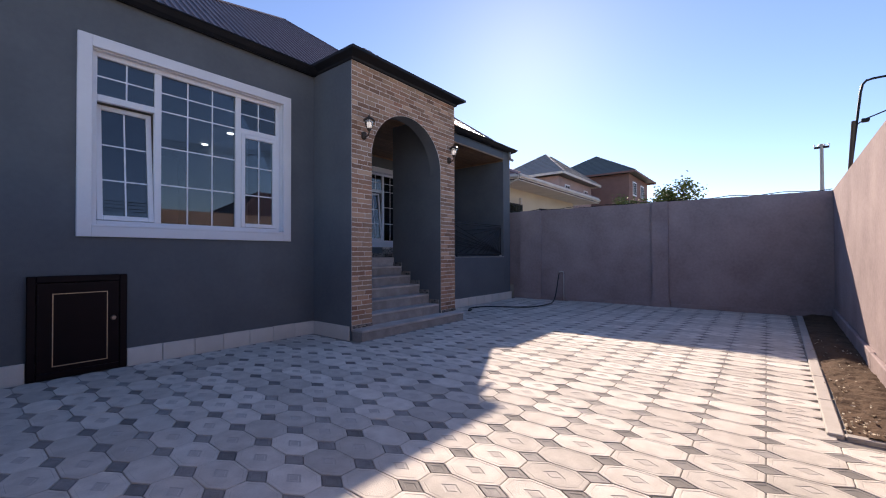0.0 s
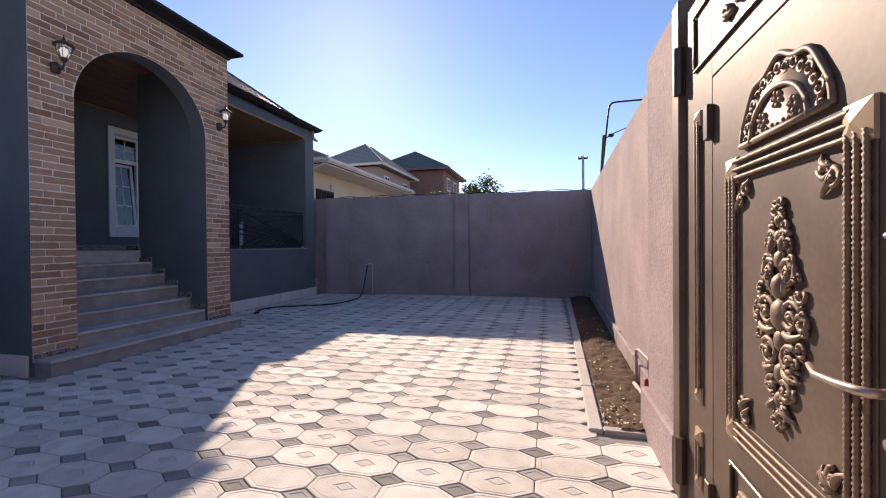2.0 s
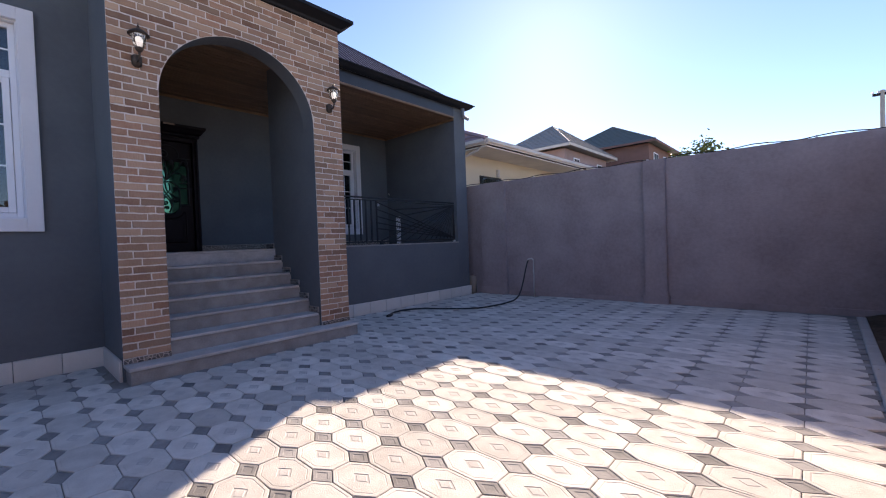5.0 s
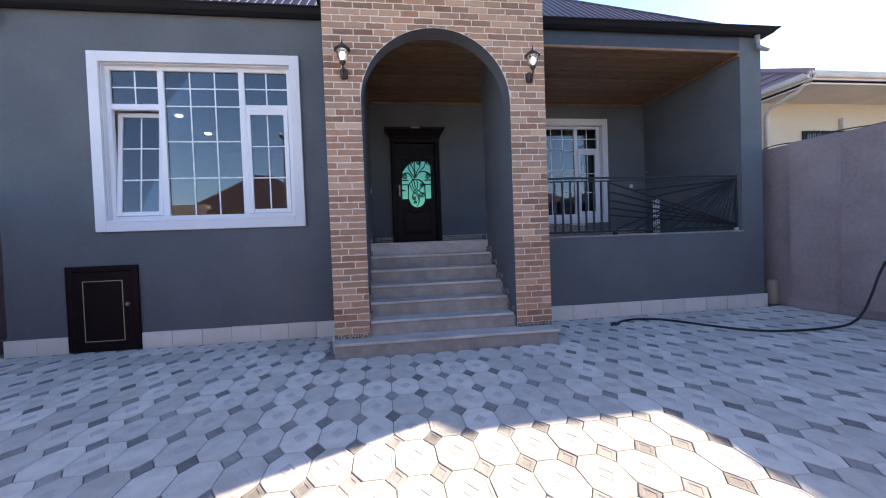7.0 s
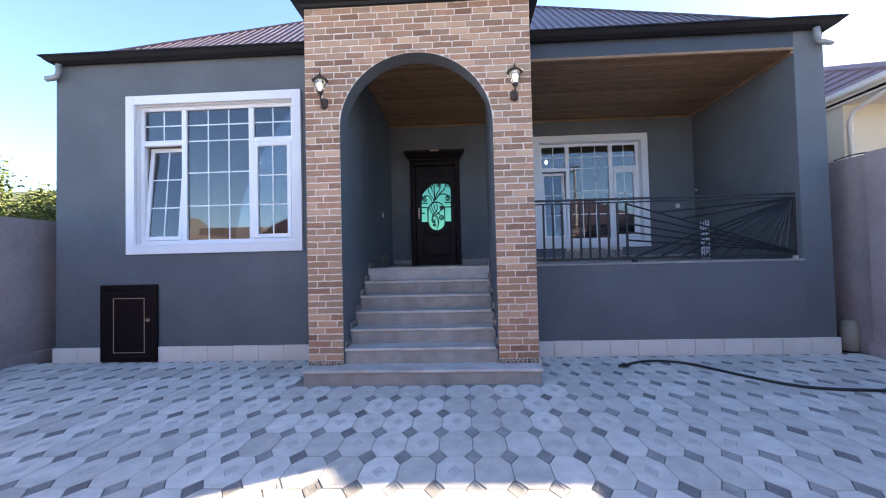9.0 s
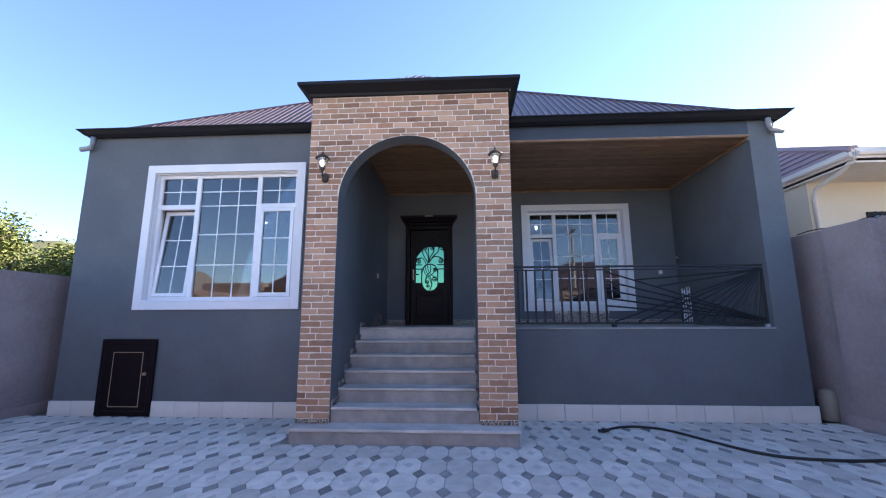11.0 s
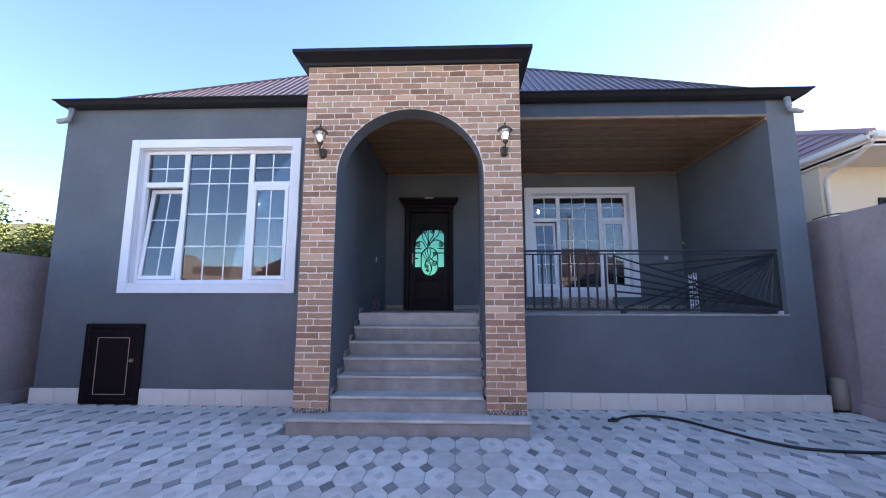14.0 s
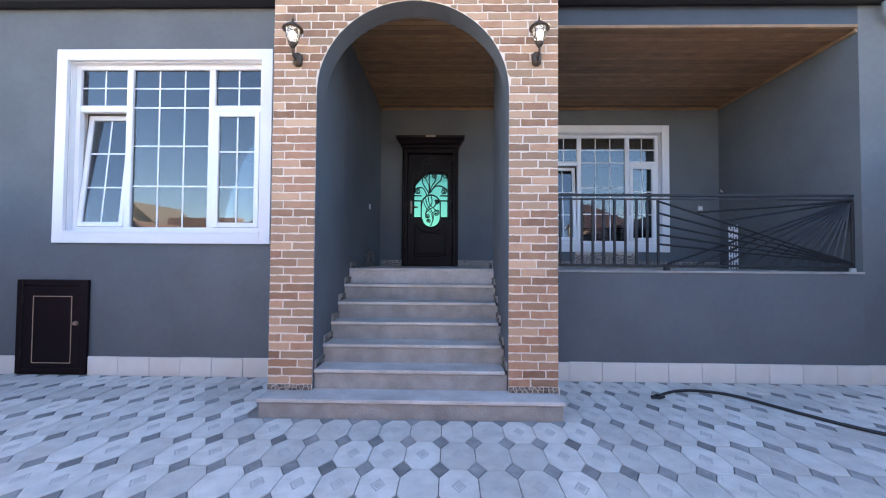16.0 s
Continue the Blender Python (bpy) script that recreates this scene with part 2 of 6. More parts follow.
def thing(name, label, category, x=0, y=0, z=0, group="", kind=""):
    ob = new(name)
    ob.empty_display_size = 0.1
    ob.location = (x, y, z)
    return tagged(ob, label, category, group, kind)


def structure(name, bm, mat, label, category, smooth=False):
    return tagged(part(name, bm, mat, None, "", smooth), label, category, "", "structure")


def wall_with_holes(bm, x0, x1, y0, y1, z0, z1, holes):
    """A wall along x with rectangular holes (hx0, hx1, hz0, hz1), as one closed shell."""
    xs = sorted({x0, x1, *(h[0] for h in holes), *(h[1] for h in holes)})
    zs = sorted({z0, z1, *(max(z0, h[2]) for h in holes), *(min(z1, h[3]) for h in holes)})
    solid = {(i, k) for i in range(len(xs) - 1) for k in range(len(zs) - 1)
             if not any(h[0] <= xs[i] and xs[i + 1] <= h[1] and h[2] <= zs[k] and zs[k + 1] <= h[3] for h in holes)}
    verts = {}

    def vert(i, side, k):
        key = (i, side, k)
        if key not in verts:
            verts[key] = bm.verts.new((xs[i], (y0, y1)[side], zs[k]))
        return verts[key]

    for i, k in solid:
        for side in (0, 1):
            bm.faces.new([vert(i, side, k), vert(i + 1, side, k), vert(i + 1, side, k + 1), vert(i, side, k + 1)])
        for (di, dk), edge in (((-1, 0), ((i, k), (i, k + 1))), ((1, 0), ((i + 1, k), (i + 1, k + 1))), ((0, -1), ((i, k), (i + 1, k))), ((0, 1), ((i, k + 1), (i + 1, k + 1)))):
            if (i + di, k + dk) not in solid:
                (a, b), (c, d) = edge
                bm.faces.new([vert(a, 0, b), vert(c, 0, d), vert(c, 1, d), vert(a, 1, b)])
    return bm


# ---- ground and yard walls ----
FACE, FRONT, BACK, PORCH = 6.63, 5.57, 9.2, 1.31      # house face, portico face, porch back wall, porch floor
HX0, HX1 = 0.43, 11.84                                # house sides
PX0, PX1, AX0, AX1 = 4.765, 7.535, 5.19, 7.065        # portico sides, arch opening
CEIL, EAVE = 4.28, 4.588

bm = bmesh.new()
box(bm, -400, 400, -400, 400, -0.6, -0.06)
structure("ground", bm, EARTH, "dry sandy earth stretching away around the plot", "ground")

bm = box(bmesh.new(), -0.02, 12.75, -0.95, 6.62, -0.055, -0.014)
structure("pavement", bm, JOINT, "sandy bedding between the patterned concrete paving tiles", "pavement")


def right_x(y):
    return 12.58 - 0.048 * (y + 0.8)


def street_y(x):
    return -0.60 - 0.028 * (x - 5.0)


bm = prism(bmesh.new(), [(right_x(-1.2), -1.2), (right_x(14), 14), (right_x(14) + 0.22, 14), (right_x(-1.2) + 0.22, -1.2)], "z", -0.05, 2.73)
wall_right = structure("wall_east", bm, PLASTER, "tall mauve plastered yard wall, rough and slightly stained", "wall")
for y0, y1, d, top in ((2.30, 2.68, 0.11, 2.73), (5.76, 6.45, 0.09, 2.735)):
    bm = prism(bmesh.new(), [(right_x(y0) - d, y0), (right_x(y0) + 0.02, y0), (right_x(y1) + 0.02, y1), (right_x(y1) - d, y1)], "z", -0.04, top)
    bmesh.ops.bevel(bm, geom=bm.edges[:], offset=0.012, segments=2, affect="EDGES")
    part("pilaster", bm, PLASTER, wall_right)
    bm = prism(bmesh.new(), [(right_x(y0) - d - 0.035, y0 - 0.03), (right_x(y0) + 0.02, y0 - 0.03), (right_x(y1) + 0.02, y1 + 0.03), (right_x(y1) - d - 0.035, y1 + 0.03)], "z", -0.04, 0.16)
    bmesh.ops.bevel(bm, geom=bm.edges[:], offset=0.012, segments=2, affect="EDGES")
    part("pilaster_base", bm, PLASTER, wall_right)
bm = prism(bmesh.new(), [(right_x(-0.8) - 0.03, -0.8), (right_x(-0.8) + 0.02, -0.8), (right_x(6.5) + 0.02, 6.5), (right_x(6.5) - 0.03, 6.5)], "z", -0.05, 0.09)
part("plinth", bm, PLASTER, wall_right)

bm = prism(bmesh.new(), [(4.5, street_y(4.5)), (12.9, street_y(12.9)), (12.9, street_y(12.9) - 0.22), (4.5, street_y(4.5) - 0.22)], "z", -0.05, 2.74)
wall_street = structure("wall_south", bm, PLASTER, "sunlit mauve yard wall of rough trowelled plaster", "wall")
bm = boxed(4.2, 4.92, -0.8, -0.44, -0.05, 2.68, 0.015)
part("gate_pier", bm, PLASTER, wall_street)
bm = boxed(4.16, 4.97, -0.8, -0.395, -0.05, 0.30, 0.015)
part("pier_base", bm, PLASTER, wall_street)
for k in range(6):
    x = 4.99 + 1.25 * k
    bm = prism(bmesh.new(), [(x, street_y(x) + 0.05), (x + 1.235, street_y(x + 1.235) + 0.05), (x + 1.235, street_y(x) - 0.02), (x, street_y(x) - 0.02)], "z", -0.04, 0.2)
    bmesh.ops.bevel(bm, geom=bm.edges[:], offset=0.01, segments=1, affect="EDGES")
    part("plinth_block", bm, PLASTER, wall_street)
bm = boxed(-2.2, 0.02, -0.8, -0.44, -0.05, 2.68, 0.015)
part("west_pier", bm, PLASTER, wall_street)

bm = box(bmesh.new(), -0.24, -0.02, -0.9, 15, -0.05, 2.2)
wall_left = structure("wall_west", bm, PLASTER, "lower mauve plastered boundary wall beside the house", "wall")
part("plinth", boxed(-0.04, 0.02, -0.4, 14, -0.05, 0.14, 0.01), PLASTER, wall_left)
structure("wall_north", box(bmesh.new(), -0.24, 12.4, 15, 15.2, -0.05, 2.7), PLASTER, "plain mauve plaster wall behind the house", "wall")

# planting strip and kerb
bm = bmesh.new()
bmesh.ops.create_grid(bm, x_segments=320, y_segments=26, size=0.5)
for v in bm.verts:
    u, w = v.co.x + 0.5, v.co.y + 0.5
    x = 4.82 + u * 7.75
    y0, y1 = street_y(x) - 0.02, -0.14 - 0.017 * (x - 4.8)
    h = 0.035 * noise.noise((x * 2.1, w * 2.3, 0)) + 0.03 * noise.noise((x * 7, w * 5, 3)) + 0.022 * noise.noise((x * 24, w * 14, 7)) + 0.012 * noise.noise((x * 60, w * 30, 9)) + 0.05 * math.sin(math.pi * w)
    v.co = (x, y0 + (y1 - y0) * w, max(-0.008, -0.004 + 0.7 * h))
tagged(part("soil_bed", bm, SOIL, None, "", True), "strip of dry crumbly brown soil along the wall", "soil", "", "structure")

kerb = thing("kerb", "pale concrete kerb stones edging the planting strip", "kerb", kind="structure")
for k in range(8):
    x0, x1 = 4.79 + 0.94 * k, 4.79 + 0.94 * (k + 1) - 0.008
    bm = prism(bmesh.new(), [(x0, -0.115 - 0.021 * (x0 - 4.8)), (x1, -0.115 - 0.021 * (x1 - 4.8)), (x1, -0.015 - 0.021 * (x1 - 4.8)), (x0, -0.015 - 0.021 * (x0 - 4.8))], "z", -0.05, 0.018)
    bmesh.ops.bevel(bm, geom=bm.edges[:], offset=0.008, segments=1, affect="EDGES")
    part("kerb_stone", bm, KERB, kerb)
part("kerb_stone", boxed(4.78, 4.86, street_y(4.8), -0.12, -0.05, 0.018, 0.008), KERB, kerb)

# ---- house: walls, floors, ceilings ----
W1 = (1.71, 4.16, 1.74, 3.89)
W2 = (8.31, 10.38, 1.73, 3.80)
DOOR = (5.60, 6.64, PORCH, 3.50)
HATCH = (1.175, 2.06, -0.03, 1.15)
bm = wall_with_holes(bmesh.new(), HX0, PX0 + 0.1, FACE, FACE + 0.28, -0.05, 4.57, [W1])
wall_front = structure("wall_front", bm, STUCCO, "smooth slate-grey stucco front wall of the house", "wall")
structure("wall_west_side", box(bmesh.new(), HX0, HX0 + 0.28, FACE + 0.28, 13.7, -0.05, 4.57), STUCCO, "slate-grey stucco side wall", "wall")
structure("wall_rear", box(bmesh.new(), HX0, HX1, 13.7, 13.95, -0.05, 4.57), STUCCO, "slate-grey stucco rear wall", "wall")
structure("wall_east_side", box(bmesh.new(), 11.44, HX1, FACE, 13.7, -0.05, 4.57), STUCCO, "slate-grey stucco side wall closing the terrace", "wall")
bm = wall_with_holes(bmesh.new(), AX0, 11.44, BACK, BACK + 0.25, PORCH - 0.1, 4.4, [W2, DOOR])
structure("wall_porch", bm, STUCCO, "shaded slate-grey stucco wall at the back of the porch", "wall")
structure("wall_stair", box(bmesh.new(), AX0 - 0.25, AX0, FACE + 0.28, BACK + 0.25, -0.05, 4.4), STUCCO, "slate-grey stucco wall beside the stairs", "wall")
structure("wall_hall", box(bmesh.new(), AX0 - 0.25, AX0, BACK + 0.25, 13.7, -0.05, 4.4), INNER, "cream inner wall", "wall")
structure("wall_parapet", box(bmesh.new(), PX1, 11.44, FACE, FACE + 0.25, -0.05, PORCH - 0.022), STUCCO, "slate-grey stucco wall below the terrace", "wall")
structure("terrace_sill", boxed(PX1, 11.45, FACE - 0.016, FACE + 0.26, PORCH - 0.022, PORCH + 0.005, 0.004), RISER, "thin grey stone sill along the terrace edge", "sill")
bm = box(bmesh.new(), AX0, 11.44, 6.95, BACK, PORCH - 0.2, PORCH)
structure("floor_porch", bm, STEP, "grey stone porch and terrace floor", "floor")
structure("floor_inside", box(bmesh.new(), HX0 + 0.28, 11.44, FACE + 0.28, 13.7, PORCH - 0.35, PORCH - 0.21), INNER, "plain floor inside the house", "floor")
structure("ceiling_room", box(bmesh.new(), HX0 + 0.28, AX0 - 0.25, FACE + 0.28, 13.7, 4.2, 4.3), INNER, "plain pale ceiling of the front room", "ceiling")
structure("ceiling_back", box(bmesh.new(), AX0, 11.44, BACK + 0.25, 13.7, 4.2, 4.3), INNER, "plain pale ceiling of the back rooms", "ceiling")
structure("wall_between", box(bmesh.new(), 7.35, 7.5, BACK + 0.25, 13.7, PORCH - 0.21, 4.2), INNER, "cream partition wall", "wall")

# pine ceiling: narrow boards along x, in one mesh with open grooves
bm = bmesh.new()
y = 5.86
while y < BACK - 0.01:
    lim = PX1 if y < 6.6 else 11.44
    x0 = AX0 - 0.001
    z = CEIL + random.uniform(-0.0015, 0.0015)
    box(bm, x0, lim, y, min(y + 0.084, BACK), z, z + 0.02)
    y += 0.098
structure("ceiling_porch", bm, PINE, "varnished pine boards lining the porch ceiling", "ceiling")
structure("ceiling_backing", box(box(bmesh.new(), AX0, AX1, 5.86, FACE + 0.252, CEIL + 0.024, CEIL + 0.06), AX0, 11.44, FACE + 0.252, BACK, CEIL + 0.024, CEIL + 0.06), DOOR_BROWN, "dark batten layer above the pine boards", "ceiling")
trim = thing("trim", "pale pine cover strip round the porch ceiling", "trim", kind="structure")
for b in ((AX0, 11.44, BACK - 0.03, BACK - 0.003, CEIL - 0.05, CEIL - 0.003), (AX0 + 0.003, AX0 + 0.03, 6.0, BACK - 0.03, CEIL - 0.05, CEIL - 0.003),
          (11.41, 11.437, FACE, BACK - 0.03, CEIL - 0.05, CEIL - 0.003), (PX1, 11.44, FACE - 0.012, FACE + 0.02, CEIL + 0.005, CEIL + 0.045)):
    part("strip", boxed(*b, 0.004), PINE, trim)
structure("beam_terrace", box(bmesh.new(), PX1, 11.44, FACE, FACE + 0.25, CEIL + 0.045, 4.57), FASCIA_DARK, "dark blue-black boarded beam over the terrace opening", "beam")

# portico shell: arch wall with barrel-headed opening, right pier
ARCH_CX, ARCH_R, SPRING, APEX = (AX0 + AX1) / 2, (AX1 - AX0) / 2, 3.06, 3.965


def arch_z(x):
    """Height of the arch opening at x, or floor level outside it."""
    u = (x - ARCH_CX) / ARCH_R
    return SPRING + (APEX - SPRING) * math.sqrt(max(0.0, 1 - u * u)) if abs(u) < 1 else -1.0


arch = [(ARCH_CX + ARCH_R * math.cos(a), SPRING + (APEX - SPRING) * math.sin(a)) for a in (math.pi * k / 40 for k in range(41))]
bm = bmesh.new()
SHELL = FRONT + 0.016
prism(bm, arch + [(AX0, 4.6), (AX1, 4.6)], "y", SHELL, 5.86)
portico = structure("wall_portico", bm, STUCCO, "arched portico wall, stuccoed slate grey inside and faced with brick slips", "wall")
part("left_pier", box(bmesh.new(), PX0, AX0, SHELL, FACE, -0.05, 4.6), STUCCO, portico)
part("stair_pier", box(bmesh.new(), PX0 + 0.1, AX0, FACE, FACE + 0.28, -0.05, 4.6), STUCCO, portico)
part("right_pier", box(bmesh.new(), AX1, PX1, SHELL, 6.98, -0.05, 4.6), STUCCO, portico)
part("upper_wall", box(bmesh.new(), AX0, AX1, 5.86, 6.1, CEIL + 0.062, 4.6), STUCCO, portico)

# mortar bed under the brick slips
for x0, x1 in ((PX0, AX0), (AX1, PX1)):
    part("mortar_bed", box(bmesh.new(), x0, x1, FRONT + 0.006, SHELL - 0.001, 0.22, 4.6), MORTAR, portico)
part("mortar_bed", prism(bmesh.new(), arch + [(AX0, 4.6), (AX1, 4.6)], "y", FRONT + 0.006, SHELL - 0.001), MORTAR, portico)

# ---- stairs ----
stairs = thing("stairs", "grey travertine stairs rising under the arch to the porch", "stairs", kind="structure")
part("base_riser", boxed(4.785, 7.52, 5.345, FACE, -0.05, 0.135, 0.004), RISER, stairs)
part("base_slab", boxed(4.765, 7.54, 5.32, FACE + 0.001, 0.136, 0.172, 0.006), STEP, stairs)
for k in range(6):
    y0, z0 = 5.60 + 0.268 * k, 0.172 + 0.19 * k
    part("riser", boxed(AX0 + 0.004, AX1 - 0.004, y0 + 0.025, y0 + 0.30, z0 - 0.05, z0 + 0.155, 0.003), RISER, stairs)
    if k < 5:
        part("tread", boxed(AX0 + 0.004, AX1 - 0.03, y0, y0 + 0.30, z0 + 0.156, z0 + 0.19, 0.006), STEP, stairs)
part("landing_slab", boxed(AX0 + 0.004, AX1 - 0.004, 6.935, 7.3, PORCH - 0.03, PORCH + 0.004, 0.006), STEP, stairs)

# ---- roofs ----
def ribbed_slope(bm, eave_a, eave_b, top, pitch=0.125, rib=0.02):
    """A triangular roof slope from an eave line to a peak, with raised ribs running up it."""
    a, b, t = Vector(eave_a), Vector(eave_b), Vector(top)
    n = (b - a).cross(t - a).normalized()
    if n.z < 0:
        n = -n
    lo = [bm.verts.new(p) for p in (a, b, t)]
    bm.faces.new(lo)
    along = (b - a).normalized()
    foot = (t - a).dot(along)
    length = (b - a).length
    up = (t - a) - along * foot
    k = pitch / 2
    while k < length:
        def end(s):
            f = s / foot if s < foot else (length - s) / (length - foot)
            return a + along * s + up * max(0.0, f - 0.004)
        w = 0.024
        p0, p1, q0, q1 = a + along * (k - w), a + along * (k + w), end(k - w), end(k + w)
        m0, m1 = a + along * k + n * rib, end(k) + n * rib
        c0, c1, d0, d1 = m0 - along * 0.014, m0 + along * 0.014, m1 - along * 0.014, m1 + along * 0.014
        v = [bm.verts.new(p + n * 0.001) for p in (p0, c0, c1, p1, q0, d0, d1, q1)]
        for f in ((0, 1, 5, 4), (1, 2, 6, 5), (2, 3, 7, 6), (0, 3, 2, 1)):
            bm.faces.new([v[i] for i in f])
        k += pitch


PEAK = (6.2, 10.15, 7.55)
EX0, EX1, EY0, EY1 = 0.33, 12.03, 6.42, 14.1            # gutter lip
SX0, SX1, SY0, SY1 = 0.42, 11.94, 6.56, 13.98           # foot of the sheeting
roof = thing("roof", "dark brown ribbed sheet-metal hip roof with black gutters", "roof", kind="structure")
for a, b in (((SX0, SY0), (SX1, SY0)), ((SX1, SY0), (SX1, SY1)), ((SX1, SY1), (SX0, SY1)), ((SX0, SY1), (SX0, SY0))):
    bm = bmesh.new()
    ribbed_slope(bm, (*a, EAVE), (*b, EAVE), PEAK)
    part("roof_slope", bm, ROOF, roof)
for c in ((SX0, SY0), (SX1, SY0)):
    bm = sweep(bmesh.new(), [(*c, EAVE + 0.012), PEAK], 0.034, 6)
    part("hip_cap", bm, ROOF, roof)
# flared gutter: distance inwards from the lip, and height; mitred to sharp corners
GUTTER_SECTION = [(0.155, 4.552), (0.135, 4.545), (0.105, 4.562), (0.075, 4.576), (0.02, 4.632), (0.0, 4.636), (0.0, 4.652), (0.014, 4.652), (0.05, 4.60), (0.15, 4.598)]


def gutter_run(rings_at):
    """A gutter along a line; rings_at gives the place of each section point at both ends."""
    bm = bmesh.new()
    ends = [[bm.verts.new(p) for p in ring] for ring in rings_at]
    n = len(ends[0])
    for k in range(n):
        bm.faces.new((ends[0][k], ends[0][(k + 1) % n], ends[1][(k + 1) % n], ends[1][k]))
    for e in ends:
        bm.faces.new(e)
    return bm


west_corner = [(EX0 + q, EY0 + q, z) for q, z in GUTTER_SECTION]
east_corner = [(EX1 - q, EY0 + q, z) for q, z in GUTTER_SECTION]
part("gutter", gutter_run([west_corner, [(PX0 - 0.02, EY0 + q, z) for q, z in GUTTER_SECTION]]), GUTTER, roof)
part("gutter", gutter_run([[(PX1 + 0.02, EY0 + q, z) for q, z in GUTTER_SECTION], east_corner]), GUTTER, roof)
part("gutter", gutter_run([west_corner, [(EX0 + q, EY1, z) for q, z in GUTTER_SECTION]]), GUTTER, roof)
part("gutter", gutter_run([east_corner, [(EX1 - q, EY1, z) for q, z in GUTTER_SECTION]]), GUTTER, roof)
for x0, x1 in ((EX0 + 0.14, PX0 - 0.002), (PX1 + 0.002, EX1 - 0.14)):
    part("soffit", box(bmesh.new(), x0, x1, EY0 + 0.14, FACE, 4.557, 4.585), GUTTER, roof)
# downpipe elbows at both front corners
for x, s in ((HX0 + 0.12, -1), (HX1 - 0.14, 1)):
    bm = sweep(bmesh.new(), [(x, FACE - 0.08, 4.55), (x, FACE - 0.08, 4.42), (x + 0.03 * s, FACE - 0.075, 4.375), (x + 0.09 * s, FACE - 0.07, 4.35), (x + 0.22 * s, FACE - 0.06, 4.345)], 0.042, 10)
    part("downpipe", bm, PIPE_GREY, roof, "grey downpipe elbow", True)

CY, CX0, CX1, CZ = 5.37, 4.62, 7.68, 4.69
porch_roof = thing("portico_roof", "small brown hip roof with a black cornice over the portico", "roof", kind="structure")
PTOP = (6.15, 6.9, 5.72)
RX0, RX1, RY = CX0 + 0.16, CX1 - 0.16, CY + 0.16
for a, b in (((RX0, RY), (RX1, RY)), ((RX1, RY), (RX1, 8.27)), ((RX0, 8.27), (RX0, RY))):
    bm = bmesh.new()
    ribbed_slope(bm, (*a, CZ - 0.03), (*b, CZ - 0.03), PTOP)
    part("roof_slope", bm, ROOF, porch_roof)
bm = prism(bmesh.new(), [(RX0, CZ - 0.03), (RX1, CZ - 0.03), (PTOP[0], PTOP[2])], "y", 6.9, 7.9)
part("ridge_block", bm, ROOF, porch_roof)
# flared cornice: rings that widen upwards round three sides of the portico
rings, bm = [], bmesh.new()
for q, z in ((0.0, 4.562), (0.16, 4.568), (0.22, 4.60), (0.82, 4.645), (1.0, 4.655), (1.0, 4.70), (0.0, 4.705)):
    x0, x1, y0 = PX0 - 0.003 + (CX0 - PX0) * q, PX1 + 0.003 + (CX1 - PX1) * q, FRONT - 0.006 + (CY - FRONT) * q
    rings.append([bm.verts.new(p) for p in ((x0, 7.2, z), (x0, y0, z), (x1, y0, z), (x1, 7.2, z))])
for a, b in zip(rings, rings[1:]):
    for k in range(3):
        bm.faces.new((a[k], a[k + 1], b[k + 1], b[k]))
bm.faces.new(rings[-1])
part("cornice", bm, GUTTER, porch_roof)


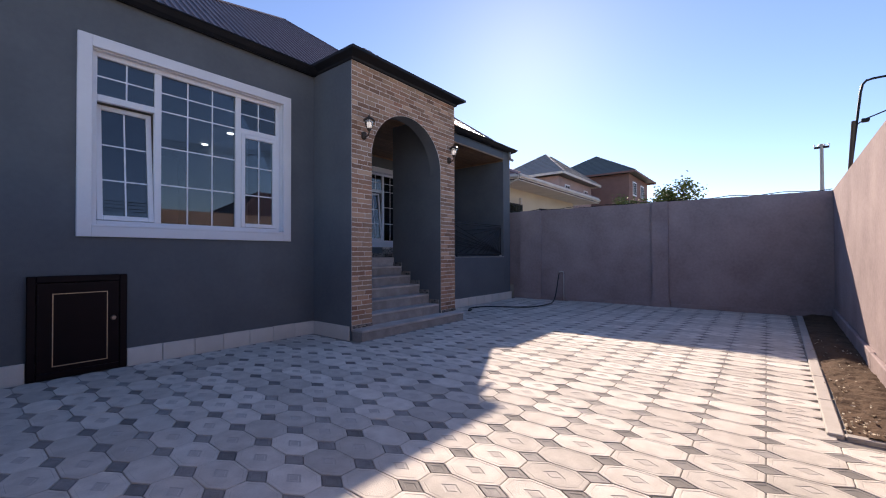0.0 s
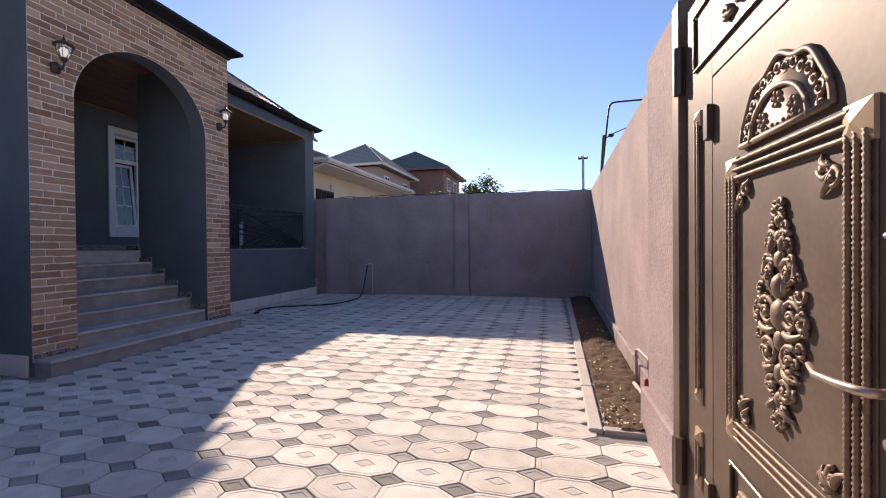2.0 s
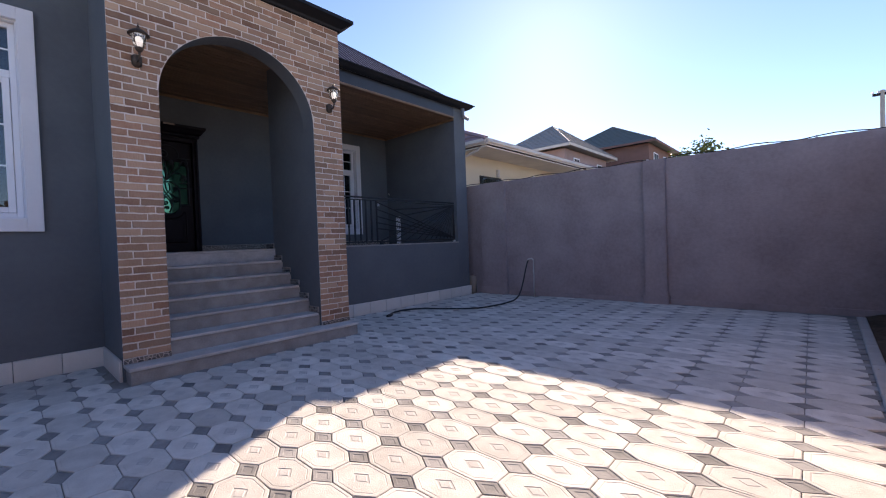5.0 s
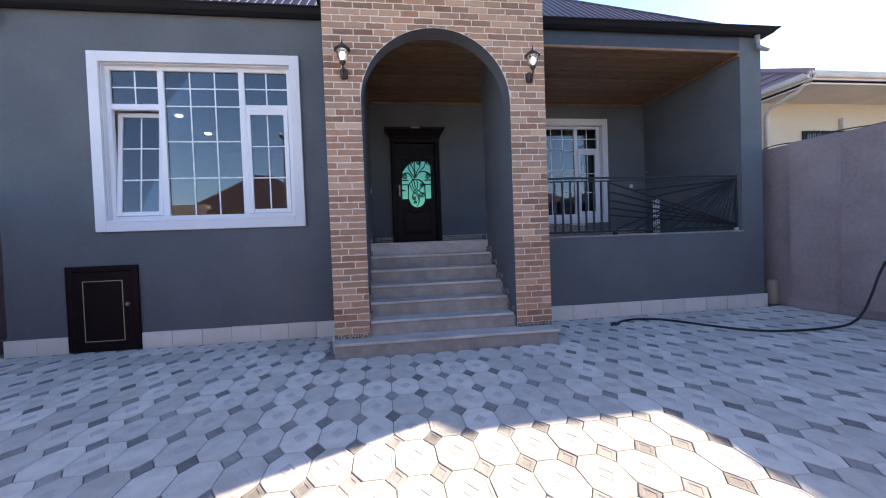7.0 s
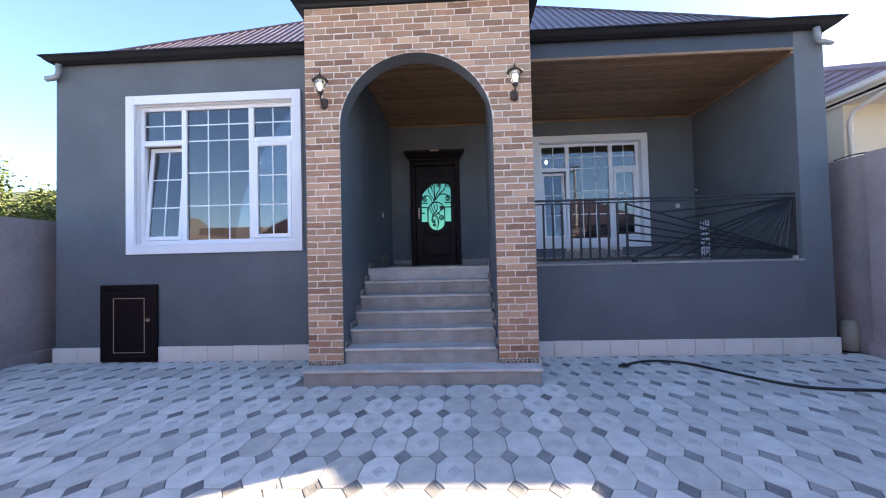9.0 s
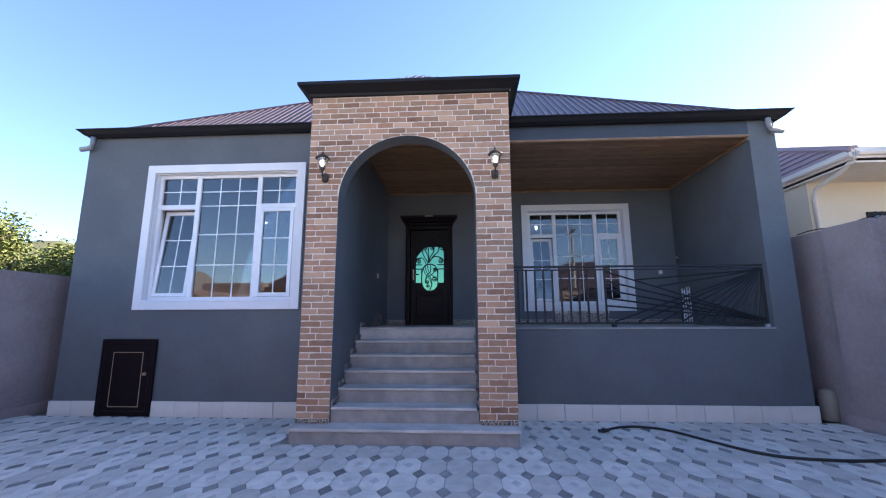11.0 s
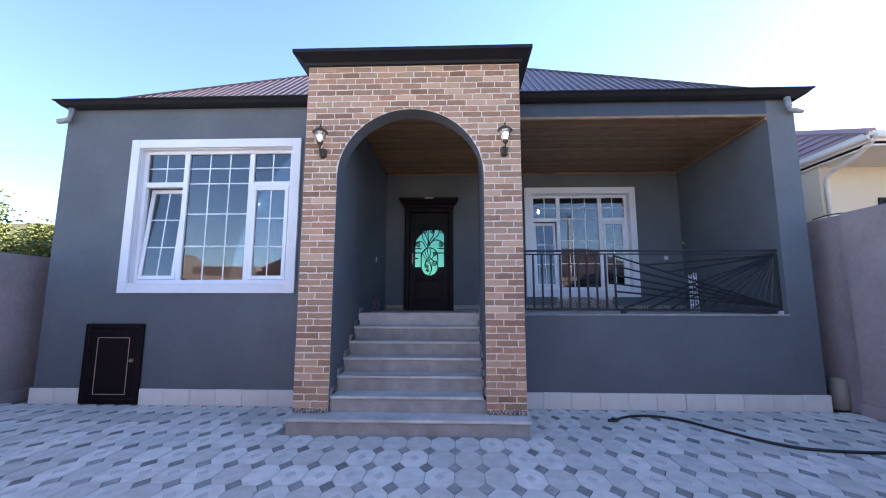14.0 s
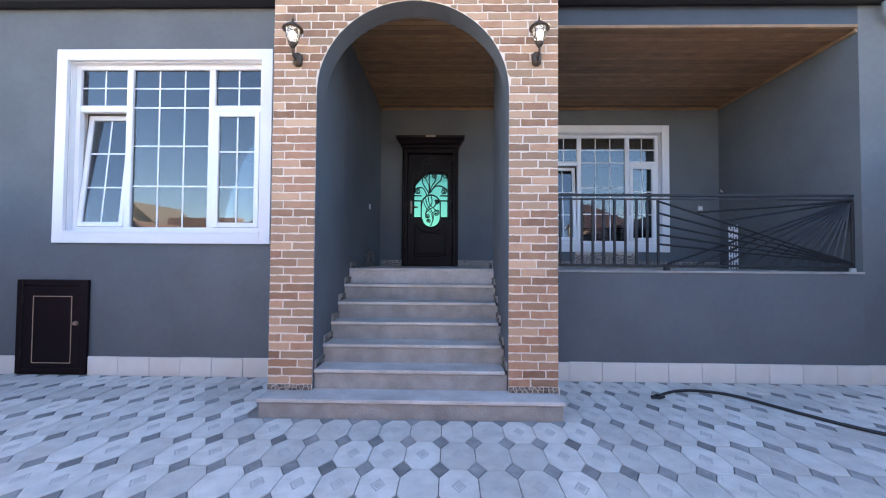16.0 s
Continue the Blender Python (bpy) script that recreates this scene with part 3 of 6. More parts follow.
# ---- windows ----
def window(name, label, x0, x1, z0, z1, y, open_left):
    """A white three-light window with glazing bars in a hole of the wall whose face is y; the left casement may be tilted in."""
    win = thing(name, label, "window", kind="structure")
    t = 0.135
    for b in ((x0 - t, x0, z0 - t, z1 + t), (x1, x1 + t, z0 - t, z1 + t), (x0, x1, z1, z1 + t), (x0, x1, z0 - t, z0)):
        part("surround", boxed(b[0], b[1], y - 0.045, y + 0.004, b[2], b[3], 0.004), TRIM_WHITE, win)
    for b in ((x0, x0 + 0.012, z0, z1), (x1 - 0.012, x1, z0, z1), (x0 + 0.012, x1 - 0.012, z1 - 0.012, z1)):
        part("reveal", box(bmesh.new(), b[0], b[1], y + 0.004, y + 0.25, b[2], b[3]), TRIM_WHITE, win)
    part("sill", boxed(x0 - 0.0, x1 + 0.0, y - 0.05, y + 0.25, z0 - 0.012, z0 + 0.016, 0.004), TRIM_WHITE, win)
    a0, a1, c0, c1 = x0 + 0.012, x1 - 0.012, z0 + 0.016, z1 - 0.012
    w, h = a1 - a0, c1 - c0
    fy0, fy1 = y + 0.075, y + 0.145
    f = 0.055
    m1, m2, tr = a0 + w * 0.285, a0 + w * 0.722, c1 - h * 0.262
    for b in ((a0, a0 + f, c0, c1), (a1 - f, a1, c0, c1), (a0 + f, a1 - f, c1 - f, c1), (a0 + f, a1 - f, c0, c0 + f)):
        part("frame", boxed(b[0], b[1], fy0, fy1, b[2], b[3], 0.004), PVC, win)
    for m in (m1, m2):
        part("mullion", boxed(m - 0.04, m + 0.04, fy0 + 0.002, fy1, c0 + f, c1 - f, 0.004), PVC, win)
    for b in ((a0 + f, m1 - 0.04), (m2 + 0.04, a1 - f)):
        part("transom", boxed(b[0], b[1], fy0 + 0.003, fy1, tr - 0.04, tr + 0.04, 0.004), PVC, win)

    def glazing(owner, gx0, gx1, gz0, gz1, xs, zs, gy):
        pane = part("pane", box(bmesh.new(), gx0, gx1, gy, gy + 0.012, gz0, gz1), WINDOW_GLASS, owner, "clear reflecting glass pane")
        pane.visible_shadow = False
        for x in xs:
            part("glazing_bar", box(bmesh.new(), x - 0.009, x + 0.009, gy - 0.004, gy - 0.001, gz0, gz1), PVC, owner)
        for z in zs:
            part("glazing_bar", box(bmesh.new(), gx0, gx1, gy - 0.007, gy - 0.0045, z - 0.009, z + 0.009), PVC, owner)

    def grid(lo, hi, n):
        return [lo + (hi - lo) * k / n for k in range(1, n)]

    gy = y + 0.11
    cx0, cx1, cz0, cz1 = m1 + 0.04, m2 - 0.04, c0 + f, c1 - f
    light = new("fixed_light")
    light.parent = win
    hh = cz1 - cz0
    glazing(light, cx0, cx1, cz0, cz1, grid(cx0, cx1, 3), [cz1 - hh * q for q in (0.117, 0.24, 0.485, 0.74)], gy)
    for lo, hi in ((a0 + f, m1 - 0.04), (m2 + 0.04, a1 - f)):
        top = new("top_light")
        top.parent = win
        glazing(top, lo, hi, tr + 0.04, cz1, grid(lo, hi, 2), grid(tr + 0.04, cz1, 2), gy)
        s0, s1, r0, r1 = lo + 0.004, hi - 0.004, c0 + f + 0.004, tr - 0.044
        sash = new("casement")
        sash.parent = win
        g = 0.06
        # built round its own lower edge, so that it can lean
        for b in ((s0, s0 + g, 0, r1 - r0), (s1 - g, s1, 0, r1 - r0), (s0 + g, s1 - g, 0, g), (s0 + g, s1 - g, r1 - r0 - g, r1 - r0)):
            part("casement_frame", boxed(b[0], b[1], -0.025, 0.045, b[2], b[3], 0.006), PVC, sash)
        glazing(sash, s0 + g, s1 - g, g, r1 - r0 - g, grid(s0 + g, s1 - g, 2), grid(g, r1 - r0 - g, 3), 0.0)
        tilt = -5.5 if (open_left and lo < m1) else 0
        sash.matrix_local = pose(0, fy0 + 0.015, r0, tilt, 0, 0)
        if tilt == 0:
            part("handle", boxed(s0 + 0.02, s0 + 0.036, 0.046, 0.075, (r1 - r0) * 0.35, (r1 - r0) * 0.35 + 0.11, 0.004), PVC, sash)
    return win


window("window_1", "large white-framed window with glazing bars, one casement tilted open", *W1, FACE, True)
window("window_2", "white-framed porch window with glazing bars behind the railing", *W2, BACK, True)

# lit downlights in the front room, a bulb in the room behind the porch
first = None
for x in (1.17, 4.78):
    for y in (8.48, 9.95, 11.4):
        if first is None:
            first = thing("ceiling_downlight", "small round lit downlight set in the ceiling", "ceiling light", x, y, 4.2, "downlights in the front room")
            part("ring", lathe(bmesh.new(), [(0.05, -0.012), (0.075, -0.012), (0.08, 0.0), (0.05, 0.0)], 0, 0, 0, 20), PVC, first)
            part("lens", lathe(bmesh.new(), [(0.078, -0.013), (0.07, -0.026), (0.045, -0.038), (0.012, -0.043)], 0, 0, 0, 20), DOWNLIGHT, first, "glowing white lens", True)
        else:
            copy_thing(first, pose(x, y, 4.2))
bulb = thing("pendant_bulb", "bare lit bulb hanging in the room behind the porch", "light bulb", 8.75, 10.6, 4.2)
part("cord", sweep(bmesh.new(), [(0, 0, 0), (0, 0, -0.42)], 0.005, 6), IRON, bulb)
part("bulb", lathe(bmesh.new(), [(0.012, -0.42), (0.03, -0.46), (0.032, -0.49), (0.015, -0.52)], 0, 0, 0, 12), DOWNLIGHT, bulb, "glowing bulb", True)

# ---- front door ----
door = thing("door_1", "dark brown carved entrance door with green glass and wrought iron", "door", kind="structure")
dx0, dx1, dz0, dz1 = DOOR
for b in ((dx0, dx0 + 0.10, dz0, dz1), (dx1 - 0.10, dx1, dz0, dz1), (dx0 + 0.10, dx1 - 0.10, dz1 - 0.09, dz1)):
    part("door_frame", boxed(b[0], b[1], BACK - 0.05, BACK + 0.12, b[2], b[3], 0.008), DOOR_BROWN, door)
for x in (dx0 + 0.015, dx1 - 0.055):
    part("pilaster", boxed(x, x + 0.04, BACK - 0.075, BACK - 0.051, dz0 + 0.1, dz1 - 0.04, 0.01), DOOR_BROWN, door)
bm = bmesh.new()
tiers = []
for off, h in ((0.0, 0.0), (0.012, 0.02), (0.012, 0.05), (0.05, 0.075), (0.085, 0.13), (0.115, 0.155), (0.12, 0.20), (0.0, 0.205)):
    x0, x1, yy = dx0 - 0.01 - off * 0.85, dx1 + 0.01 + off * 0.85, BACK - 0.085 - off
    tiers.append([bm.verts.new(p) for p in ((x0, BACK - 0.001, dz1 + h), (x0, yy, dz1 + h), (x1, yy, dz1 + h), (x1, BACK - 0.001, dz1 + h))])
for a, b in zip(tiers, tiers[1:]):
    for k in range(3):
        bm.faces.new((a[k], a[k + 1], b[k + 1], b[k]))
bm.faces.new(tiers[-1])
bm.faces.new(tiers[0][::-1])
part("crown", bm, DOOR_BROWN, door)
part("crown_plate", boxed(dx0 + 0.44, dx0 + 0.62, BACK - 0.222, BACK - 0.212, dz1 + 0.165, dz1 + 0.195, 0.003), STEEL, door)
lx0, lx1, ly = dx0 + 0.105, dx1 - 0.105, BACK + 0.03
lw, lc = lx1 - lx0, (lx0 + lx1) / 2
H = dz1 - 0.095 - dz0
leaf = part("leaf", boxed(lx0, lx1, ly, ly + 0.06, dz0 + 0.01, dz1 - 0.095, 0.004), DOOR_BROWN, door)


def on_leaf(u, v):
    """A point of the door's pattern: centimetres from the middle line, and above the sill."""
    return lc + u / 100, dz0 + v / 100


# glass: shouldered top, rounded dip at the foot
loop = [on_leaf(u, v) for u, v in ((33.3, 90.5), (33.3, 159), (31, 168), (25, 172.5), (-3.3, 173), (-13.3, 169), (-21.7, 159), (-28.3, 151), (-31, 131), (-31, 90.5), (-16.7, 90.5))]
loop += [on_leaf(1.7 + 17.4 * math.cos(a), 90.5 + 18 * math.sin(a)) for a in (math.pi + math.pi * k / 16 for k in range(1, 17))]
part("glass", prism(bmesh.new(), loop, "y", ly - 0.008, ly - 0.001), DOOR_GLASS, leaf, "green mirror-coated glass")
bm = bmesh.new()
sweep(bm, [(x, ly - 0.014, z) for x, z in loop + loop[:1]], 0.014, 6)
part("glass_bead", bm, DOOR_BROWN, leaf)


def scroll(bm, cx, cz, r, turns, start, y, thick, hand=1, plane_step=14):
    pts = []
    n = int(plane_step * turns)
    for k in range(n + 1):
        q = k / n
        a = start + hand * 2 * math.pi * turns * q
        rr = r * (1 - 0.82 * q)
        pts.append((cx + rr * math.cos(a), y, cz + rr * math.sin(a)))
    sweep(bm, pts, thick, 6)
    return pts[0]


iron_y = ly - 0.028
grille = new("grille")
grille.parent = leaf


def iron_curve(name, points, thick=0.0095):
    """A forged bar through points of the pattern, smoothed."""
    pts = []
    for i in range(len(points) - 1):
        p0, p1, p2, p3 = (points[max(0, min(len(points) - 1, i + d))] for d in (-1, 0, 1, 2))
        for k in range(5):
            q = k / 5
            u, v = (0.5 * (2 * p1[c] + (p2[c] - p0[c]) * q + (2 * p0[c] - 5 * p1[c] + 4 * p2[c] - p3[c]) * q * q + (3 * p1[c] - p0[c] - 3 * p2[c] + p3[c]) * q ** 3) for c in (0, 1))
            pts.append(on_leaf(u, v))
    pts.append(on_leaf(*points[-1]))
    part(name, sweep(bmesh.new(), [(x, iron_y, z) for x, z in pts], thick, 6), IRON, grille)


def iron_scroll(u, v, r, turns, start, way):
    bm = bmesh.new()
    scroll(bm, *on_leaf(u, v), r / 100, turns, math.radians(start), iron_y, 0.0095, way)
    part("scroll", bm, IRON, grille)


# scrolls crowning the glass, at its sides and inside the arch
for u, v, r, turns, start, way in ((-5, 184, 10.5, 1.6, 250, -1), (-27, 170, 8.5, 1.6, 60, 1), (-10, 170.5, 6, 1.5, 100, -1), (8, 169, 5.5, 1.5, 90, 1), (28, 170.5, 7.5, 1.6, 120, -1),
                                   (-23, 139.5, 6, 1.7, 60, 1), (25, 139.5, 6, 1.7, 120, -1), (12, 119.5, 4.6, 1.6, 150, -1), (11, 100, 6, 1.7, 60, -1), (-4.5, 93.5, 4.6, 1.6, 120, 1), (-2.5, 84, 3.8, 1.5, 200, -1)):
    iron_scroll(u, v, r, turns, start, way)
# stems fanning up from the arch
for stem in (((-1.5, 136), (-1, 150), (-2.5, 161), (-1.5, 171)), ((-1, 138), (4, 152), (10, 161), (8, 174)), ((0, 137), (10, 152), (19, 160), (22, 172)), ((0, 137), (8, 148), (18, 150), (29, 145), (31, 140)),
             ((-3, 137), (-10, 148), (-15, 158), (-13, 172)), ((-6, 131), (-11, 142), (-17, 147), (-26, 145), (-29, 140)), ((-4, 133), (-2, 146), (-7, 160), (-15, 170))):
    iron_curve("stem", stem)
# wavy stems inside the arch
for stem in (((-9, 128), (-6, 116), (3, 102), (6, 90), (1, 75)), ((-4, 130), (-1, 116), (9, 106), (16, 103)), ((-13, 122), (-8, 110), (2, 98), (6, 84)), ((2, 131), (3, 118), (-6, 106), (-9, 95)), ((15, 124), (8, 112), (-4, 104), (-9, 97))):
    iron_curve("stem", stem, 0.008)
iron_curve("ring", [(1.2 + 17.5 * math.cos(a), 114 + 19 * math.sin(a)) for a in (math.pi * k / 12 for k in range(13))], 0.012)
iron_curve("ring", [(1.7 + 18 * math.cos(a), 90.5 + 18.5 * math.sin(a)) for a in (math.pi + math.pi * k / 12 for k in range(13))], 0.014)
iron_curve("ring", [(1 + 19 * math.cos(a), 184 + 18 * math.sin(a)) for a in (math.pi * (k / 12 * 1.1 - 0.05) for k in range(13))], 0.008)
for s in (-1, 1):
    for a, b in (((17.5, 131.5), (36, 131.5)), ((17.5, 122), (40, 122)), ((17.5, 90.5), (36, 90.5)), ((17.8, 90.5), (17.8, 122)), ((33.5, 90.5), (33.5, 165)), ((16, 179), (38, 179))):
        iron_curve("bar", [(s * a[0] + 1, a[1]), (s * b[0] + 1, b[1])], 0.0105)
# raised lower panel with a scooped head
pz0, pz1 = dz0 + 0.09 * H, dz0 + 0.345 * H
scoop = [(lc + 0.25 * math.cos(a), pz1 + 0.05 + 0.14 * math.sin(a)) for a in (math.pi + math.pi * k / 14 for k in range(15))]
panel = [(lx1 - 0.13, pz0), (lx1 - 0.13, pz1 + 0.05)] + scoop[::-1] + [(lx0 + 0.13, pz1 + 0.05), (lx0 + 0.13, pz0)]
bm = prism(bmesh.new(), panel, "y", ly - 0.012, ly - 0.0005)
part("panel", bm, DOOR_BROWN, leaf)
bm = sweep(bmesh.new(), [(x, ly - 0.012, z) for x, z in panel + panel[:1]], 0.013, 6)
part("panel_moulding", bm, DOOR_BROWN, leaf)
bm = sweep(bmesh.new(), [(lx0 + 0.19 + (lw - 0.38) * u, ly - 0.014, pz0 + 0.05 + (pz1 - pz0 - 0.16) * v) for u, v in ((0, 0), (1, 0), (1, 1), (0, 1), (0, 0))], 0.007, 6)
part("panel_moulding", bm, DOOR_BROWN, leaf)
part("handle_plate", boxed(lx0 + 0.045, lx0 + 0.08, ly - 0.014, ly - 0.001, dz0 + 0.98, dz0 + 1.22, 0.004), STEEL, leaf, "bright steel handle plate")
part("handle", sweep(bmesh.new(), [(lx0 + 0.062, ly - 0.012, dz0 + 1.11), (lx0 + 0.062, ly - 0.06, dz0 + 1.11), (lx0 + 0.10, ly - 0.065, dz0 + 1.105), (lx0 + 0.18, ly - 0.065, dz0 + 1.10)], 0.009, 8), STEEL, leaf, "steel lever handle", True)
for z in (0.25, 1.05, 1.85):
    part("hinge", sweep(bmesh.new(), [(lx1 + 0.01, ly - 0.045, dz0 + z), (lx1 + 0.01, ly - 0.045, dz0 + z + 0.11)], 0.012, 8), DOOR_BROWN, door)

# ---- meter hatch beside the plinth ----
hatch = thing("hatch", "low dark brown lacquered metal hatch door with a gold line", "hatch", HATCH[0], FACE, 0)
hw, hh_ = HATCH[1] - HATCH[0], HATCH[3]
for b in ((0, 0.075, 0, hh_), (hw - 0.075, hw, 0, hh_), (0.075, hw - 0.075, hh_ - 0.075, hh_), (0.075, hw - 0.075, 0, 0.07)):
    part("frame", boxed(b[0], b[1], -0.052, -0.004, b[2], b[3], 0.007), DOOR_BROWN, hatch)
hl = part("leaf", boxed(0.078, hw - 0.078, -0.045, -0.01, 0.073, hh_ - 0.078, 0.004), DOOR_BROWN, hatch)
for b in ((0.205, 0.214, 0.13, hh_ - 0.20), (hw - 0.199, hw - 0.19, 0.13, hh_ - 0.20), (0.214, hw - 0.199, 0.13, 0.139), (0.214, hw - 0.199, hh_ - 0.209, hh_ - 0.20)):
    part("gold_line", boxed(b[0], b[1], -0.049, -0.0445, b[2], b[3]), GOLD_LINE, hl, "thin gold inlay line")
bm = bmesh.new()
sweep(bm, [(hw - 0.135, -0.045, 0.62), (hw - 0.135, -0.075, 0.62)], [0.03, 0.022], 12)
part("lock", bm, STEEL, hl, "round steel lock")
for z in (0.2, 0.85):
    part("hinge", sweep(bmesh.new(), [(0.08, -0.052, z), (0.08, -0.052, z + 0.09)], 0.011, 8), DOOR_BROWN, hatch)

# ---- skirting of cream limestone tiles along the house ----
base = thing("baseboard", "cream limestone skirting tiles along the foot of the house", "baseboard", kind="structure")
for x0, x1 in ((HX0 - 0.03, HATCH[0] - 0.004), (HATCH[1] + 0.004, PX0 - 0.002), (PX1 + 0.002, HX1 + 0.03)):
    n = max(1, round((x1 - x0) / 0.41))
    for k in range(n):
        a, b = x0 + (x1 - x0) * k / n, x0 + (x1 - x0) * (k + 1) / n
        part("skirting_tile", boxed(a + 0.002, b - 0.002, FACE - 0.035 + random.uniform(-0.003, 0.003), FACE - 0.001, -0.02, 0.212 + random.uniform(-0.004, 0.004), 0.006), SKIRT, base)
for x in (PX0 - 0.03, ):
    part("skirting_tile", boxed(x, x + 0.028, FRONT + 0.05, FACE - 0.04, -0.02, 0.212, 0.006), SKIRT, base)
part("skirting_tile", boxed(PX1 + 0.002, PX1 + 0.03, FRONT + 0.05, FACE - 0.04, -0.02, 0.212, 0.006), SKIRT, base)


# ---- crazy-paving skirting on porch and piers ----
def stone_cells(x0, x1, z0, z1, step, rnd):
    """Irregular polygons that fill a rectangle like broken stone."""
    nx, nz = round((x1 - x0) / step) + 1, round((z1 - z0) / step) + 1
    seeds = [(x0 + (i + rnd.uniform(-0.1, 1.1)) * (x1 - x0) / nx, z0 + (k + rnd.uniform(0.0, 1.0)) * (z1 - z0) / nz) for i in range(nx) for k in range(nz)]
    found = []
    for p in seeds:
        poly = [(max(x0, p[0] - 2 * step), z0), (min(x1, p[0] + 2 * step), z0), (min(x1, p[0] + 2 * step), z1), (max(x0, p[0] - 2 * step), z1)]
        for q in seeds:
            d = (q[0] - p[0], q[1] - p[1])
            if q == p or abs(d[0]) > 3 * step:
                continue
            m = ((q[0] + p[0]) / 2, (q[1] + p[1]) / 2)
            cut = []
            for a, b in zip(poly, poly[1:] + poly[:1]):
                fa, fb = (a[0] - m[0]) * d[0] + (a[1] - m[1]) * d[1], (b[0] - m[0]) * d[0] + (b[1] - m[1]) * d[1]
                if fa <= 0:
                    cut.append(a)
                if fa * fb < 0:
                    u = fa / (fa - fb)
                    cut.append((a[0] + (b[0] - a[0]) * u, a[1] + (b[1] - a[1]) * u))
            poly = cut
            if len(poly) < 3:
                break
        if len(poly) >= 3 and max(a[0] for a in poly) - min(a[0] for a in poly) > 0.012 and max(a[1] for a in poly) - min(a[1] for a in poly) > 0.012:
            found.append(poly)
    return found


def crazy(name, label, x0, x1, z0, z1, y, top=None):
    """Irregular dark stone chips set in pale mortar on an upright face that looks to -y."""
    ob = thing(name, label, "skirting", kind="structure")
    part("mortar", box(bmesh.new(), x0, x1, y - 0.012, y - 0.001, z0, z1), MORTAR, ob)
    rnd = random.Random(int(x0 * 1000 + z0 * 77))
    for q in stone_cells(x0, x1, z0, z1, 0.05, rnd):
        cx, cz = sum(p[0] for p in q) / len(q), sum(p[1] for p in q) / len(q)
        if top and cz > top(cx):
            continue
        q = [(cx + (u - cx) * 0.78, cz + (v - cz) * 0.78) for u, v in q]
        part("stone_chip", prism(bmesh.new(), q, "y", y - 0.019 - rnd.uniform(0, 0.004), y - 0.011), PEBBLE, ob)
    return ob


crazy("stone_skirting", "crazy-paved dark stone chips round the foot of the brick pier", PX0 - 0.002, AX0 + 0.002, 0.174, 0.231, FRONT + 0.006)
crazy("stone_skirting", "crazy-paved dark stone chips round the foot of the brick pier", AX1 - 0.002, PX1 + 0.002, 0.174, 0.231, FRONT + 0.006)
crazy("stone_skirting", "crazy-paved stone chip skirting along the porch wall", AX0 + 0.02, DOOR[0] - 0.01, PORCH + 0.002, PORCH + 0.11, BACK)
crazy("stone_skirting", "crazy-paved stone chip skirting along the porch wall", DOOR[1] + 0.01, 11.43, PORCH + 0.002, PORCH + 0.11, BACK)
crazy("stone_patch", "uneven patch of stone chips rising below the porch window", 8.8, 9.95, PORCH + 0.115, PORCH + 0.37, BACK, lambda x: PORCH + 0.37 if 9.1 < x < 9.55 else PORCH + 0.24)
patch = thing("stone_patch", "ragged patch of stone chips on the wall beside the stairs", "skirting", kind="structure")
rnd = random.Random(23)
for q in stone_cells(7.9, 8.66, PORCH + 0.01, PORCH + 0.31, 0.055, rnd):
    cy, cz = sum(p[0] for p in q) / len(q), sum(p[1] for p in q) / len(q)
    if cz < PORCH + 0.14 + 0.17 * math.sin((cy - 7.9) * 4.1) + rnd.uniform(-0.04, 0.04):
        q = [(cy + (u - cy) * 0.82, cz + (v - cz) * 0.82) for u, v in q]
        part("stone_chip", prism(bmesh.new(), q, "x", AX0 + 0.001, AX0 + 0.009), PEBBLE, patch)
for k in range(6):
    y0, z0 = 5.60 + 0.268 * k, 0.172 + 0.19 * k
    for x, side in ((AX0 + 0.002, 1), (AX1 - 0.002, -1)):
        ob = thing("stair_skirting", "stepped stone chip skirting on the wall beside a stair", "skirting", kind="structure")
        a, b = sorted((x, x + side * 0.016))
        part("mortar", box(bmesh.new(), a, b, y0 + 0.03, y0 + 0.29, z0 + 0.19, z0 + 0.268), RISER, ob)
        face = x + side * 0.016
        for i in range(4):
            for j in range(2):
                yy, zz = y0 + 0.035 + 0.065 * i, z0 + 0.192 + 0.040 * j
                a, b = sorted((face, face + side * 0.008))
                q = [(yy + random.uniform(0, 0.012), zz + random.uniform(0, 0.01)), (yy + 0.055 + random.uniform(-0.008, 0.006), zz + random.uniform(0, 0.01)), (yy + 0.055 + random.uniform(-0.01, 0.006), zz + 0.036), (yy + random.uniform(0, 0.012), zz + 0.036 + random.uniform(-0.008, 0.004))]
                part("stone_chip", prism(bmesh.new(), q, "x", a, b), PEBBLE, ob)

# ---- terrace railing ----
rail = thing("terrace_railing", "black iron terrace railing, upright bars and a fan of slanting bars", "railing", 0, FACE + 0.10, PORCH + 0.005)
rx0, rx1, rt = PX1 + 0.004, 11.436, 0.945
part("top_rail", boxed(rx0, rx1, -0.02, 0.02, rt - 0.03, rt, 0.004), IRON, rail)
part("upper_rail", boxed(rx0, rx1, -0.01, 0.01, rt - 0.075, rt - 0.055, 0.003), IRON, rail)
part("bottom_rail", boxed(rx0, rx1, -0.015, 0.015, 0.045, 0.075, 0.003), IRON, rail)
for k in range(12):
    x = rx0 + 0.06 + 0.1335 * k
    part("bar", boxed(x - 0.014, x + 0.014, -0.0095, 0.0095, 0.076, rt - 0.076), IRON, rail)
fx0 = rx0 + 0.06 + 0.1335 * 11
